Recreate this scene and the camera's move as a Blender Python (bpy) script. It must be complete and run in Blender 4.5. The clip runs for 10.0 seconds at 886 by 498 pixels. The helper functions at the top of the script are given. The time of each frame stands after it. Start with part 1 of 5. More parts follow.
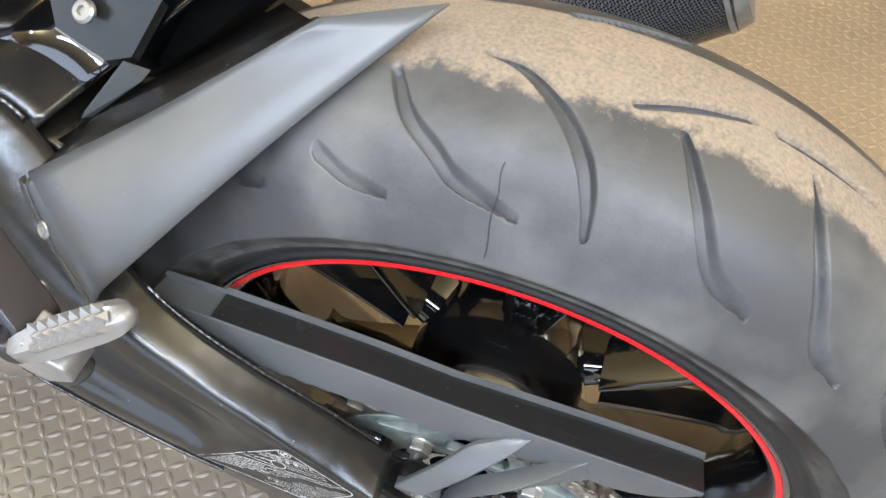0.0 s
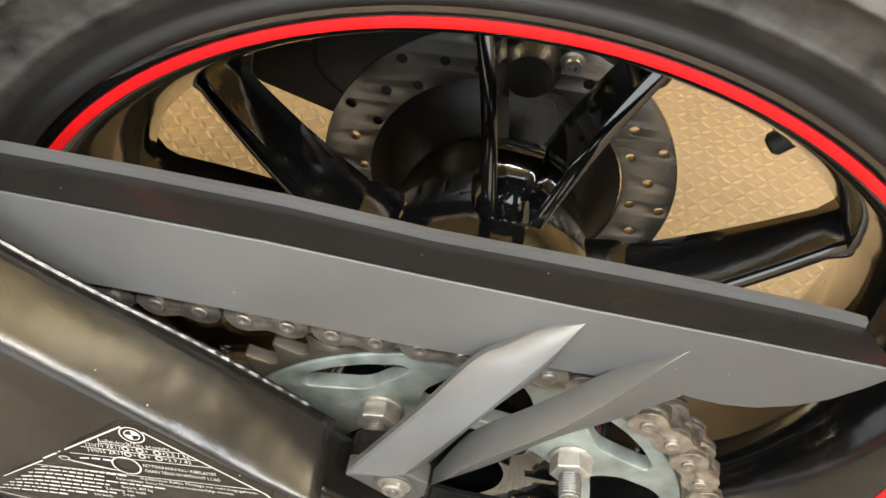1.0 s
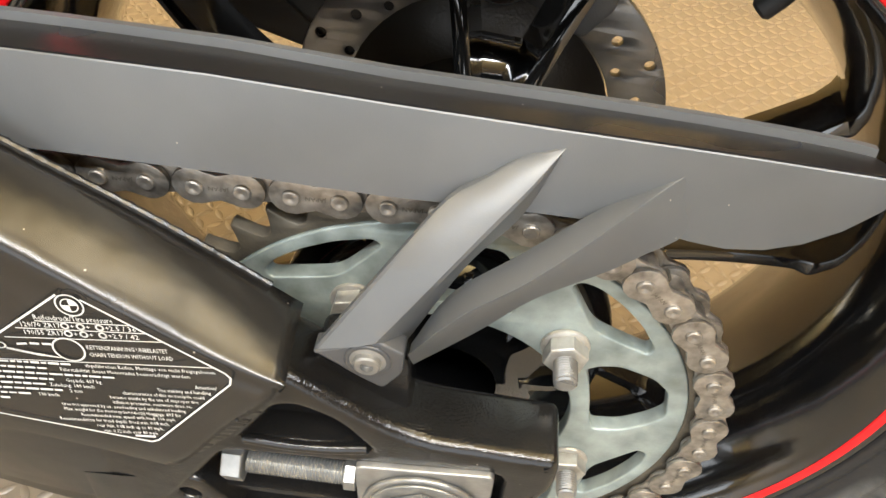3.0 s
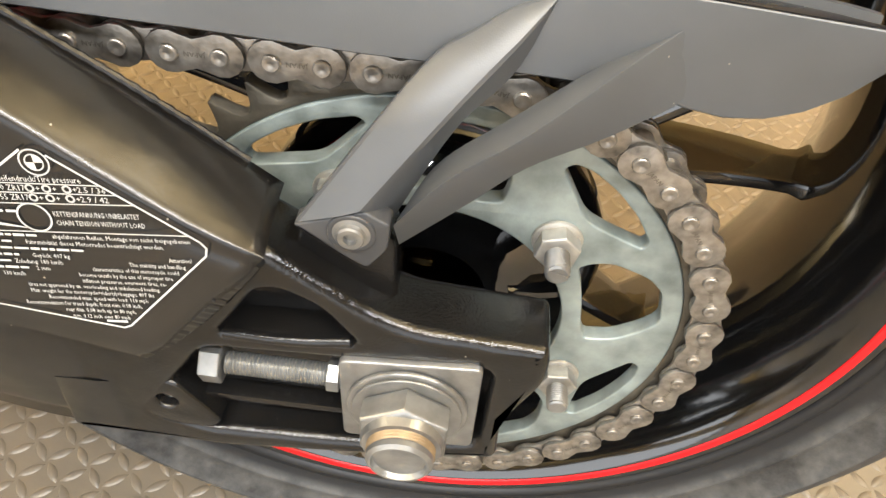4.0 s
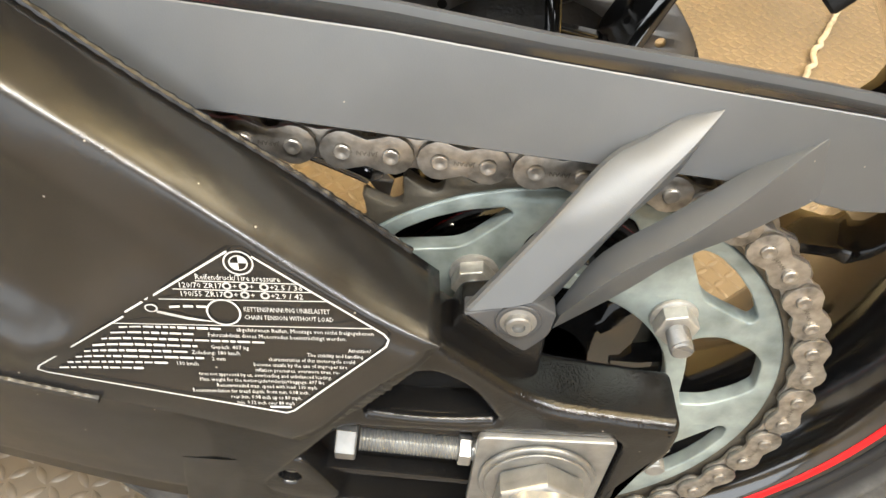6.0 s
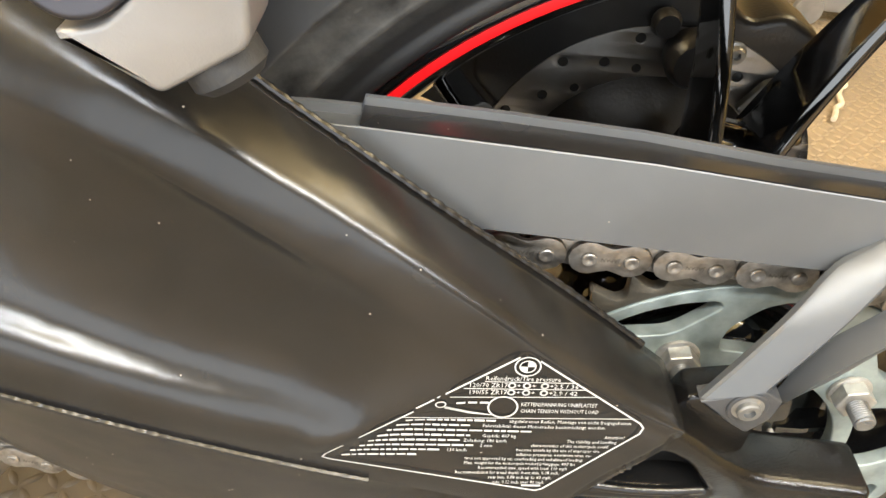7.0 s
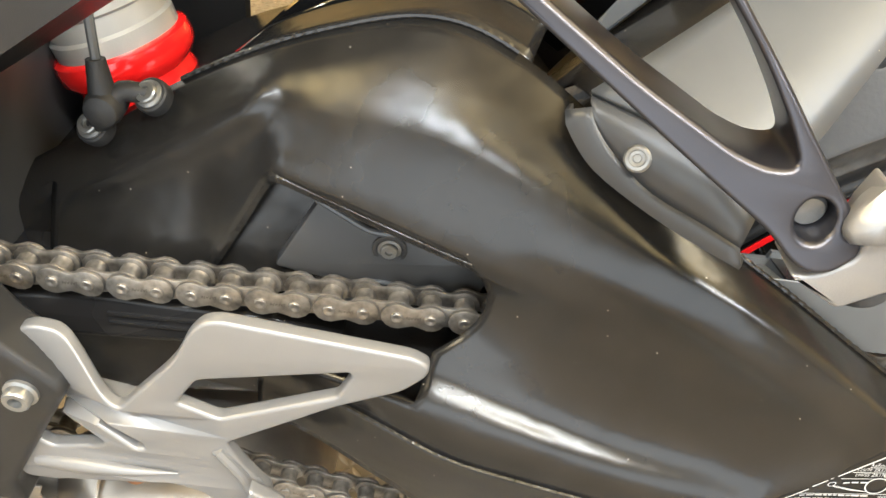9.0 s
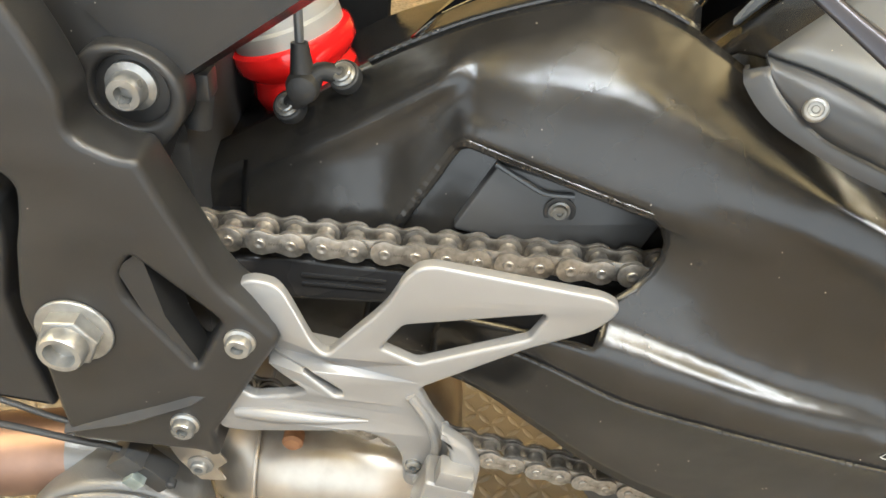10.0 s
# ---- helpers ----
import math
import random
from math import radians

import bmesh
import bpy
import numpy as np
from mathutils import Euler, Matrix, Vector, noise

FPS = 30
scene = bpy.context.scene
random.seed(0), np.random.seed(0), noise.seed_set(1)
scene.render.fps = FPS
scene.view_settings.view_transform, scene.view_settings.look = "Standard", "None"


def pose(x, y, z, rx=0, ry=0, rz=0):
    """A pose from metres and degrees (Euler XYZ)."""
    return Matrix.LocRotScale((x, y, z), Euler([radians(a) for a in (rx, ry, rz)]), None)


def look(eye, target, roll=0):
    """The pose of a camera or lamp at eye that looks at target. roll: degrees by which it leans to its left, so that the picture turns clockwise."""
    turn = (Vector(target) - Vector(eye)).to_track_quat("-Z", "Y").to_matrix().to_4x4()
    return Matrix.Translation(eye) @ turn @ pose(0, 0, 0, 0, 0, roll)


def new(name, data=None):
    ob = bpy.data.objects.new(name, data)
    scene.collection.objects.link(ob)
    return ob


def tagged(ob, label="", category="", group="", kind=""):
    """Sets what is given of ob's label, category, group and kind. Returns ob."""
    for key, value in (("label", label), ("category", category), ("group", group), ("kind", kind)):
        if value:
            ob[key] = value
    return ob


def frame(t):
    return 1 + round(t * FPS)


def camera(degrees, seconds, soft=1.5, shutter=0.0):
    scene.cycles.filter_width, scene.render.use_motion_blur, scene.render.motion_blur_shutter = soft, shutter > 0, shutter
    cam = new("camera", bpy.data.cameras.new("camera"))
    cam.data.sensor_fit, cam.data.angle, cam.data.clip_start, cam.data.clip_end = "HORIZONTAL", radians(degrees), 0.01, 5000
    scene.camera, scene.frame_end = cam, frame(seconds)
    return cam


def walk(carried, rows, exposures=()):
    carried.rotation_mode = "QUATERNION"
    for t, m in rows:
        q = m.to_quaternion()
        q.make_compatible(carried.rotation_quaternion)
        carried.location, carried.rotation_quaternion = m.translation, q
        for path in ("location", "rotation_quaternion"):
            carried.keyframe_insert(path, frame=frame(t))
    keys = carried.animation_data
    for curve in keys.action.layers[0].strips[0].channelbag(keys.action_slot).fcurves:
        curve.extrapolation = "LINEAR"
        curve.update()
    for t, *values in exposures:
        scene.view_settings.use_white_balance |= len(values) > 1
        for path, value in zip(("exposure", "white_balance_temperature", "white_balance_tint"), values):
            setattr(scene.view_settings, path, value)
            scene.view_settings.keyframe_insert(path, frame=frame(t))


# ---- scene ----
cam = camera(60.0, 10.0)
PATH = [
    (0.0, 0.00417, -0.29056, 0.88772, 33.79, -4.235, 18.702),
    (0.3, -0.015, -0.315, 0.796, 37.446, -5.748, 13.347),
    (0.5, -0.02621, -0.29551, 0.72891, 38.975, -6.653, 10.833),
    (1.0, -0.00777, -0.27311, 0.65557, 42.49, -5.196, 8.497),
    (1.5, 0.00222, -0.27941, 0.63822, 44.307, -3.659, 7.318),
    (2.0, -0.00772, -0.28367, 0.62004, 44.935, -2.677, 6.86),
    (2.5, 0.00138, -0.28869, 0.60949, 44.93, -2.681, 6.549),
    (4.0, 0.01414, -0.31674, 0.5629, 44.744, -3.747, 5.768),
    (4.5, 0.01266, -0.32298, 0.54695, 45.003, -3.991, 5.424),
    (5.0, 0.00742, -0.32358, 0.55762, 45.929, -4.51, 4.73),
    (6.5, -0.10417, -0.31955, 0.59392, 48.434, -6.561, 1.537),
    (7.0, -0.15015, -0.3297, 0.61233, 49.314, -6.207, 1.402),
    (7.5, -0.19241, -0.35002, 0.62545, 49.599, -6.532, 1.587),
    (8.0, -0.23714, -0.35568, 0.64239, 50.231, -6.686, 1.55),
    (8.5, -0.28736, -0.35854, 0.66319, 50.704, -6.813, 1.771),
    (9.0, -0.33317, -0.37882, 0.68109, 51.648, -6.282, 1.872),
    (9.5, -0.37719, -0.40465, 0.67639, 52.734, -5.72, 1.847),
    (10.0, -0.40869, -0.42916, 0.66756, 53.708, -4.669, 2.202),
]
walk(cam, [(r[0], pose(*r[1:])) for r in PATH], [(0.0, -0.53, 4800, 10), (0.4, -0.41, 5200, 10), (1.0, -0.37, 5600, 9), (2.5, -0.29, 5550, 9), (4.0, -0.37, 5650, 10), (5.2, -0.33, 5630, 9), (6.5, -0.19, 5600, 9), (8.5, -0.19, 5530, 8), (10.0, -0.22, 5400, 6)])

# ---- light ----
world = bpy.data.worlds.new("room_air")
world.use_nodes = True
world.node_tree.nodes["Background"].inputs[0].default_value = (1.0, 0.96, 0.90, 1)
world.node_tree.nodes["Background"].inputs[1].default_value = 0.8
scene.world = world


def area_light(name, m, sx, sy, watts, colour):
    d = bpy.data.lights.new(name, "AREA")
    d.shape, d.size, d.size_y, d.energy, d.color = "RECTANGLE", sx, sy, watts, colour
    ob = new(name, d)
    ob.matrix_basis = m
    return ob


WHITE, WARM, DAY = (1.0, 0.96, 0.89), (1.0, 0.87, 0.66), (1.0, 0.93, 0.815)
area_light("door_daylight", look((-0.75, -2.86, 1.15), (-0.75, 0, 1.15)), 4.3, 2.1, 94, DAY)
# added fill lamp from the west; the opening it stands in is assumed
area_light("west_fill_light", look((-3.97, -1.6, 1.15), (0, -1.6, 1.15)), 2.2, 1.6, 36, DAY)
# three assumed fluorescent fittings under the tan ceiling: each lights the floor below it; the added upward fill
# brightens the ceiling for reflections
for x, y, turn, long, down, up in ((0.5, -1.25, 0, 3.9, 214, 225), (1.75, 0.8, 60, 2.4, 26, 180), (-2.6, 0.0, 84, 2.4, 70, 380)):
    area_light("tube_light", pose(x, y, 2.30, 0, 0, turn), long, 0.16, down, WHITE if y < 0 else WARM)
    area_light("ceiling_fill_light", pose(x, y, 2.34, 180, 0, turn), 2.4, 0.5, up, WARM)


# ---- materials ----
def nodes_of(m):
    m.use_nodes = True
    nt = m.node_tree
    return nt, nt.nodes["Principled BSDF"]


def mat(name, base, rough=0.5, metal=0.0, var=0.25, scale=40.0, bump=0.0, bscale=300.0, specks=0.0,
        second=None, coat=0.0, rvar=0.12, spec=0.5):
    """Painted, cast or moulded surface: base colour with coarse and fine variation, uneven gloss, fine relief and dust specks."""
    m = bpy.data.materials.new(name)
    nt, b = nodes_of(m)
    N, L = nt.nodes.new, nt.links.new
    tc = N("ShaderNodeTexCoord")
    n1 = N("ShaderNodeTexNoise")
    n1.inputs["Scale"].default_value, n1.inputs["Detail"].default_value = scale, 6
    n2 = N("ShaderNodeTexNoise")
    n2.inputs["Scale"].default_value, n2.inputs["Detail"].default_value = scale * 0.17, 3
    L(tc.outputs["Object"], n1.inputs["Vector"])
    L(tc.outputs["Object"], n2.inputs["Vector"])
    add = N("ShaderNodeMath")
    add.operation = "ADD"
    L(n1.outputs["Fac"], add.inputs[0])
    L(n2.outputs["Fac"], add.inputs[1])
    ramp = N("ShaderNodeMapRange")
    ramp.inputs["From Min"].default_value, ramp.inputs["From Max"].default_value = 0.7, 1.3
    L(add.outputs[0], ramp.inputs["Value"])
    mix = N("ShaderNodeMix")
    mix.data_type = "RGBA"
    lo = [c * (1 - var) for c in base]
    hi = second or [min(1, c * (1 + var)) for c in base]
    mix.inputs["A"].default_value, mix.inputs["B"].default_value = (*lo, 1), (*hi, 1)
    L(ramp.outputs[0], mix.inputs["Factor"])
    col = mix.outputs["Result"]
    if specks:
        v = N("ShaderNodeTexVoronoi")
        v.inputs["Scale"].default_value = 95
        L(tc.outputs["Object"], v.inputs["Vector"])
        lt = N("ShaderNodeMath")
        lt.operation = "LESS_THAN"
        lt.inputs[1].default_value = specks
        L(v.outputs["Distance"], lt.inputs[0])
        sp = N("ShaderNodeMix")
        sp.data_type = "RGBA"
        sp.inputs["B"].default_value = (0.26, 0.235, 0.20, 1)
        L(lt.outputs[0], sp.inputs["Factor"])
        L(col, sp.inputs["A"])
        col = sp.outputs["Result"]
    L(col, b.inputs["Base Color"])
    rr = N("ShaderNodeMapRange")
    rr.inputs["To Min"].default_value, rr.inputs["To Max"].default_value = max(0.02, rough - rvar), min(1, rough + rvar)
    L(n2.outputs["Fac"], rr.inputs["Value"])
    L(rr.outputs[0], b.inputs["Roughness"])
    b.inputs["Metallic"].default_value = metal
    b.inputs["Specular IOR Level"].default_value = spec
    b.inputs["Coat Weight"].default_value = coat
    b.inputs["Coat Roughness"].default_value = 0.06
    if bump:
        n3 = N("ShaderNodeTexNoise")
        n3.inputs["Scale"].default_value, n3.inputs["Detail"].default_value = bscale, 2
        L(tc.outputs["Object"], n3.inputs["Vector"])
        bp = N("ShaderNodeBump")
        bp.inputs["Strength"].default_value, bp.inputs["Distance"].default_value = bump, 0.001
        L(n3.outputs["Fac"], bp.inputs["Height"])
        L(bp.outputs[0], b.inputs["Normal"])
    return m


M_ARM = mat("satin_black_powder_coat", (0.0075, 0.0071, 0.0068), 0.235, 0.0, 0.25, 30, 0.05, 2200, specks=0.034, second=(0.018, 0.0168, 0.0152), spec=0.52, rvar=0.08)
M_FRAME = mat("textured_black_cast_paint", (0.017, 0.0165, 0.016), 0.35, 0.0, 0.2, 40, 0.20, 2600, specks=0.035)
M_GREY = mat("matt_grey_plastic", (0.090, 0.094, 0.098), 0.40, 0.2, 0.16, 22, 0.06, 2200, specks=0.03, rvar=0.09)
M_LEDGE = mat("dark_satin_ledge", (0.014, 0.0135, 0.0135), 0.26, 0.0, 0.12, 40, 0.05, 1800, specks=0.03, spec=0.28)
M_DARKPL = mat("dark_grey_plastic", (0.036, 0.036, 0.036), 0.36, 0.0, 0.18, 40, 0.06, 1800, specks=0.025, spec=0.5)
M_GREYDK = mat("dark_matt_grey_plastic", (0.050, 0.051, 0.053), 0.38, 0.1, 0.10, 25, 0.05, 2200, specks=0.02, rvar=0.06)
M_BRACKET = mat("black_anodised_bracket", (0.057, 0.055, 0.061), 0.30, 0.8, 0.08, 40, 0.03, 1500, rvar=0.05)
M_GLOSS = mat("gloss_black_wheel_paint", (0.004, 0.004, 0.004), 0.07, 0.0, 0.3, 20, 0.05, 260, coat=1.0, rvar=0.03, spec=0.8)
M_RIM = mat("gloss_black_rim_paint", (0.004, 0.004, 0.004), 0.11, 0.0, 0.3, 20, 0.04, 200, rvar=0.05, coat=1.0, spec=0.8)
M_CARRIER = mat("black_cast_carrier_paint", (0.007, 0.0066, 0.0062), 0.17, 0.0, 0.2, 40, 0.20, 1100, specks=0.03, spec=0.5, rvar=0.05)
M_RED = mat("red_rim_tape", (0.72, 0.006, 0.008), 0.38, 0.0, 0.08, 60)
M_REDSPRING = mat("red_powder_coat", (0.6, 0.008, 0.006), 0.2, 0.0, 0.1, 30, coat=0.6)
M_CHAIN = mat("worn_chain_steel", (0.19, 0.172, 0.145), 0.37, 0.8, 0.4, 220, 0.12, 900, second=(0.40, 0.37, 0.325))
M_SPROCKET = mat("zinc_plated_steel", (0.235, 0.275, 0.255), 0.42, 0.35, 0.55, 70, 0.16, 500, second=(0.35, 0.40, 0.38))
M_TEETH = mat("greasy_sprocket_teeth", (0.095, 0.084, 0.064), 0.42, 0.5, 0.5, 90, 0.2, 600)
M_STEEL = mat("bare_plated_steel", (0.27, 0.268, 0.255), 0.31, 0.7, 0.3, 120, 0.1, 600)
M_NUT = mat("worn_zinc_nut", (0.40, 0.38, 0.335), 0.34, 0.65, 0.35, 160, 0.12, 700, second=(0.52, 0.51, 0.47))
M_RUST = mat("yellowed_threaded_steel", (0.36, 0.27, 0.16), 0.38, 0.7, 0.35, 150, 0.1, 600)
M_CAST = mat("silver_painted_casting", (0.245, 0.24, 0.233), 0.40, 0.45, 0.06, 25, 0.12, 1800, rvar=0.05)
M_PEG = mat("bare_cast_aluminium", (0.25, 0.245, 0.237), 0.36, 0.5, 0.15, 40, 0.10, 1400)
M_DISC = mat("brushed_disc_steel", (0.27, 0.262, 0.25), 0.29, 0.85, 0.2, 60, 0.1, 700)
M_CALIPER = mat("dark_caliper_paint", (0.022, 0.021, 0.020), 0.32, 0.1, 0.3, 40, 0.2, 500)
M_MUFF = mat("stained_stainless_steel", (0.36, 0.325, 0.27), 0.34, 0.85, 0.4, 22, 0.15, 60, second=(0.56, 0.52, 0.46))
M_COPPER = mat("heat_tinted_pipe", (0.21, 0.135, 0.10), 0.42, 0.75, 0.3, 25, 0.1, 200)
M_WHITE = mat("white_print", (0.50, 0.50, 0.485), 0.42, 0.0, 0.05, 80)
M_BLACKRUB = mat("black_rubber", (0.02, 0.02, 0.02), 0.6, 0.0, 0.2, 60, 0.15, 800)
M_GREYALU = mat("grey_anodised_shock_body", (0.42, 0.41, 0.38), 0.38, 0.6, 0.08, 40, 0.1, 800)
M_CORD = mat("pale_cord", (0.55, 0.48, 0.36), 0.8, 0.0, 0.3, 60, 0.4, 500)
# near-black that stands in for deep shade in gaps
M_VOID = mat("matt_black_void_shade", (0.006, 0.006, 0.006), 0.8, 0.0, 0.2, 40, spec=0.1)
M_RUSTY = mat("rusty_stain", (0.30, 0.15, 0.07), 0.7, 0.2, 0.4, 90, 0.2, 400)
M_CASTD = mat("dull_cast_aluminium", (0.15, 0.148, 0.142), 0.38, 0.55, 0.2, 25, 0.2, 900)
# unseen walls and ceiling: tan chosen to put golden reflections on glossy parts
M_WALL = mat("warm_reflecting_wall", (0.56, 0.435, 0.20), 0.8, 0.0, 0.1, 5, 0.2, 60)
M_CEIL = mat("warm_reflecting_ceiling", (0.49, 0.38, 0.185), 0.8, 0.0, 0.12, 5, 0.1, 60)
M_PLASTER = mat("tan_plaster", (0.36, 0.31, 0.24), 0.85, 0.0, 0.08, 5, 0.1, 60)


def wavy(m, scale, strength):
    """Broad unevenness under the fine grain: the soft ripples of a polished and coated weldment."""
    nt, _ = nodes_of(m)
    tc, n, b = (nt.nodes.new(k) for k in ("ShaderNodeTexCoord", "ShaderNodeTexNoise", "ShaderNodeBump"))
    n.inputs["Scale"].default_value, n.inputs["Detail"].default_value = scale, 1.5
    b.inputs["Strength"].default_value, b.inputs["Distance"].default_value = strength, 0.004
    nt.links.new(tc.outputs["Object"], n.inputs["Vector"])
    nt.links.new(n.outputs["Fac"], b.inputs["Height"])
    for k in [k for k in nt.nodes if k.type == "BUMP" and k != b and not k.inputs["Normal"].is_linked]:
        nt.links.new(b.outputs["Normal"], k.inputs["Normal"])


wavy(M_ARM, 55, 0.16)
wavy(M_CARRIER, 80, 0.14)
wavy(M_RIM, 40, 0.10)


def tread_floor_material():
    """Worn tan coating on checker plate: scuffs, darker grey patches, small bright nicks on the raised lozenges."""
    m = bpy.data.materials.new("tan_checker_plate")
    nt, b = nodes_of(m)
    N, L = nt.nodes.new, nt.links.new
    g = N("ShaderNodeTexCoord")
    big, fine = N("ShaderNodeTexNoise"), N("ShaderNodeTexNoise")
    big.inputs["Scale"].default_value, big.inputs["Detail"].default_value = 2.2, 5
    fine.inputs["Scale"].default_value, fine.inputs["Detail"].default_value = 70, 8
    L(g.outputs["Object"], big.inputs["Vector"])
    L(g.outputs["Object"], fine.inputs["Vector"])
    a = N("ShaderNodeMix")
    a.data_type = "RGBA"
    a.inputs["A"].default_value, a.inputs["B"].default_value = (0.190, 0.146, 0.093, 1), (0.29, 0.230, 0.153, 1)
    L(fine.outputs["Fac"], a.inputs["Factor"])
    c = N("ShaderNodeMix")
    c.data_type = "RGBA"
    c.inputs["B"].default_value = (0.112, 0.100, 0.080, 1)
    r = N("ShaderNodeMapRange")
    r.inputs["From Min"].default_value, r.inputs["From Max"].default_value, r.inputs["To Max"].default_value = 0.35, 0.75, 0.9
    # greyer and darker in a band along the bike's left side, ragged by the noise
    sp, yy = N("ShaderNodeSeparateXYZ"), N("ShaderNodeMapRange")
    L(g.outputs["Object"], sp.inputs[0])
    yy.inputs["From Min"].default_value, yy.inputs["From Max"].default_value = 0.50, 0.12
    yy.inputs["To Min"].default_value, yy.inputs["To Max"].default_value = -0.10, 0.36
    band_offset = N("ShaderNodeMath")
    band_offset.operation = "ADD"
    band_offset.inputs[1].default_value = 0.28
    side = N("ShaderNodeMath")
    side.operation = "ABSOLUTE"
    L(sp.outputs["Y"], band_offset.inputs[0])
    L(band_offset.outputs[0], side.inputs[0])
    L(side.outputs[0], yy.inputs["Value"])
    sm = N("ShaderNodeMath")
    sm.operation = "ADD"
    L(big.outputs["Fac"], sm.inputs[0])
    L(yy.outputs[0], sm.inputs[1])
    L(sm.outputs[0], r.inputs["Value"])
    L(r.outputs[0], c.inputs["Factor"])
    L(a.outputs["Result"], c.inputs["A"])
    L(c.outputs["Result"], b.inputs["Base Color"])
    b.inputs["Roughness"].default_value = 0.36
    bp = N("ShaderNodeBump")
    bp.inputs["Strength"].default_value, bp.inputs["Distance"].default_value = 0.3, 0.001
    L(fine.outputs["Fac"], bp.inputs["Height"])
    L(bp.outputs[0], b.inputs["Normal"])
    return m


M_FLOOR = tread_floor_material()


def tyre_material():
    """Grey-black rubber; fine tan sand sticks to the middle of the tread in a ragged band, thin grey dust elsewhere."""
    m = bpy.data.materials.new("sandy_tyre_rubber")
    nt, b = nodes_of(m)
    N, L = nt.nodes.new, nt.links.new
    tc, sep = N("ShaderNodeTexCoord"), N("ShaderNodeSeparateXYZ")
    L(tc.outputs["Object"], sep.inputs[0])
    rad = N("ShaderNodeVectorMath")
    rad.operation = "LENGTH"
    flat = N("ShaderNodeVectorMath")
    flat.operation = "MULTIPLY"
    flat.inputs[1].default_value = (1, 0, 1)
    L(tc.outputs["Object"], flat.inputs[0])
    L(flat.outputs[0], rad.inputs[0])
    ab = N("ShaderNodeMath")
    ab.operation = "ABSOLUTE"
    mid = N("ShaderNodeMath")
    mid.operation = "SUBTRACT"
    mid.inputs[1].default_value = 0.016
    L(sep.outputs["Y"], mid.inputs[0])
    L(mid.outputs[0], ab.inputs[0])
    n1, n2, n3 = (N("ShaderNodeTexNoise") for _ in range(3))
    for n, s, d in ((n1, 46, 12), (n2, 430, 9), (n3, 14, 8)):
        n.inputs["Scale"].default_value, n.inputs["Detail"].default_value = s, d
        L(tc.outputs["Object"], n.inputs["Vector"])
    n1.inputs["Roughness"].default_value = 0.68
    # band edge at about 22 mm from the middle, ragged by the noise
    w = N("ShaderNodeMath")
    w.operation = "MULTIPLY_ADD"
    w.inputs[1].default_value, w.inputs[2].default_value = 0.062, -0.031
    L(n1.outputs["Fac"], w.inputs[0])
    e = N("ShaderNodeMath")
    e.operation = "ADD"
    L(ab.outputs[0], e.inputs[0])
    L(w.outputs[0], e.inputs[1])
    band = N("ShaderNodeMapRange")
    band.inputs["From Min"].default_value, band.inputs["From Max"].default_value = 0.042, 0.034
    L(e.outputs[0], band.inputs["Value"])
    # the sand keeps off the sunk grooves
    top = N("ShaderNodeMath")
    top.operation = "GREATER_THAN"
    top.inputs[1].default_value = 0.3164
    L(rad.outputs["Value"], top.inputs[0])
    thin = N("ShaderNodeMapRange")
    thin.inputs["From Min"].default_value, thin.inputs["From Max"].default_value = 0.32, 0.66
    thin.inputs["To Min"].default_value, thin.inputs["To Max"].default_value = 0.50, 1.0
    L(n2.outputs["Fac"], thin.inputs["Value"])
    f1, f2 = N("ShaderNodeMath"), N("ShaderNodeMath")
    f1.operation = f2.operation = "MULTIPLY"
    L(band.outputs[0], f1.inputs[0])
    L(thin.outputs[0], f1.inputs[1])
    L(f1.outputs[0], f2.inputs[0])
    L(top.outputs[0], f2.inputs[1])
    rub = N("ShaderNodeMix")
    rub.data_type = "RGBA"
    rub.inputs["A"].default_value, rub.inputs["B"].default_value = (0.040, 0.0402, 0.041, 1), (0.112, 0.111, 0.107, 1)
    dr = N("ShaderNodeMapRange")
    dr.inputs["From Min"].default_value, dr.inputs["From Max"].default_value = 0.46, 0.74
    L(n3.outputs["Fac"], dr.inputs["Value"])
    L(dr.outputs[0], rub.inputs["Factor"])
    # the wall below the tread's edge is blacker, with rubbed-on dust in patches; the bead by the rim is clean
    wall, wr, wd, wm, wmix = N("ShaderNodeMix"), N("ShaderNodeTexNoise"), N("ShaderNodeMapRange"), N("ShaderNodeMapRange"), N("ShaderNodeMix")
    wall.data_type = wmix.data_type = "RGBA"
    wr.inputs["Scale"].default_value, wr.inputs["Detail"].default_value, wr.inputs["Roughness"].default_value = 30, 9, 0.66
    L(tc.outputs["Object"], wr.inputs["Vector"])
    wd.inputs["From Min"].default_value, wd.inputs["From Max"].default_value = 0.38, 0.64
    L(wr.outputs["Fac"], wd.inputs["Value"])
    bead, clean = N("ShaderNodeMapRange"), N("ShaderNodeMath")
    bead.inputs["From Min"].default_value, bead.inputs["From Max"].default_value = 0.234, 0.240
    L(rad.outputs["Value"], bead.inputs["Value"])
    clean.operation = "MULTIPLY"
    L(wd.outputs[0], clean.inputs[0])
    L(bead.outputs[0], clean.inputs[1])
    wall.inputs["A"].default_value, wall.inputs["B"].default_value = (0.0105, 0.0105, 0.0108, 1), (0.088, 0.086, 0.080, 1)
    L(clean.outputs[0], wall.inputs["Factor"])
    wm.inputs["From Min"].default_value, wm.inputs["From Max"].default_value = 0.2596, 0.2588
    L(rad.outputs["Value"], wm.inputs["Value"])
    L(wm.outputs[0], wmix.inputs["Factor"])
    L(rub.outputs["Result"], wmix.inputs["A"])
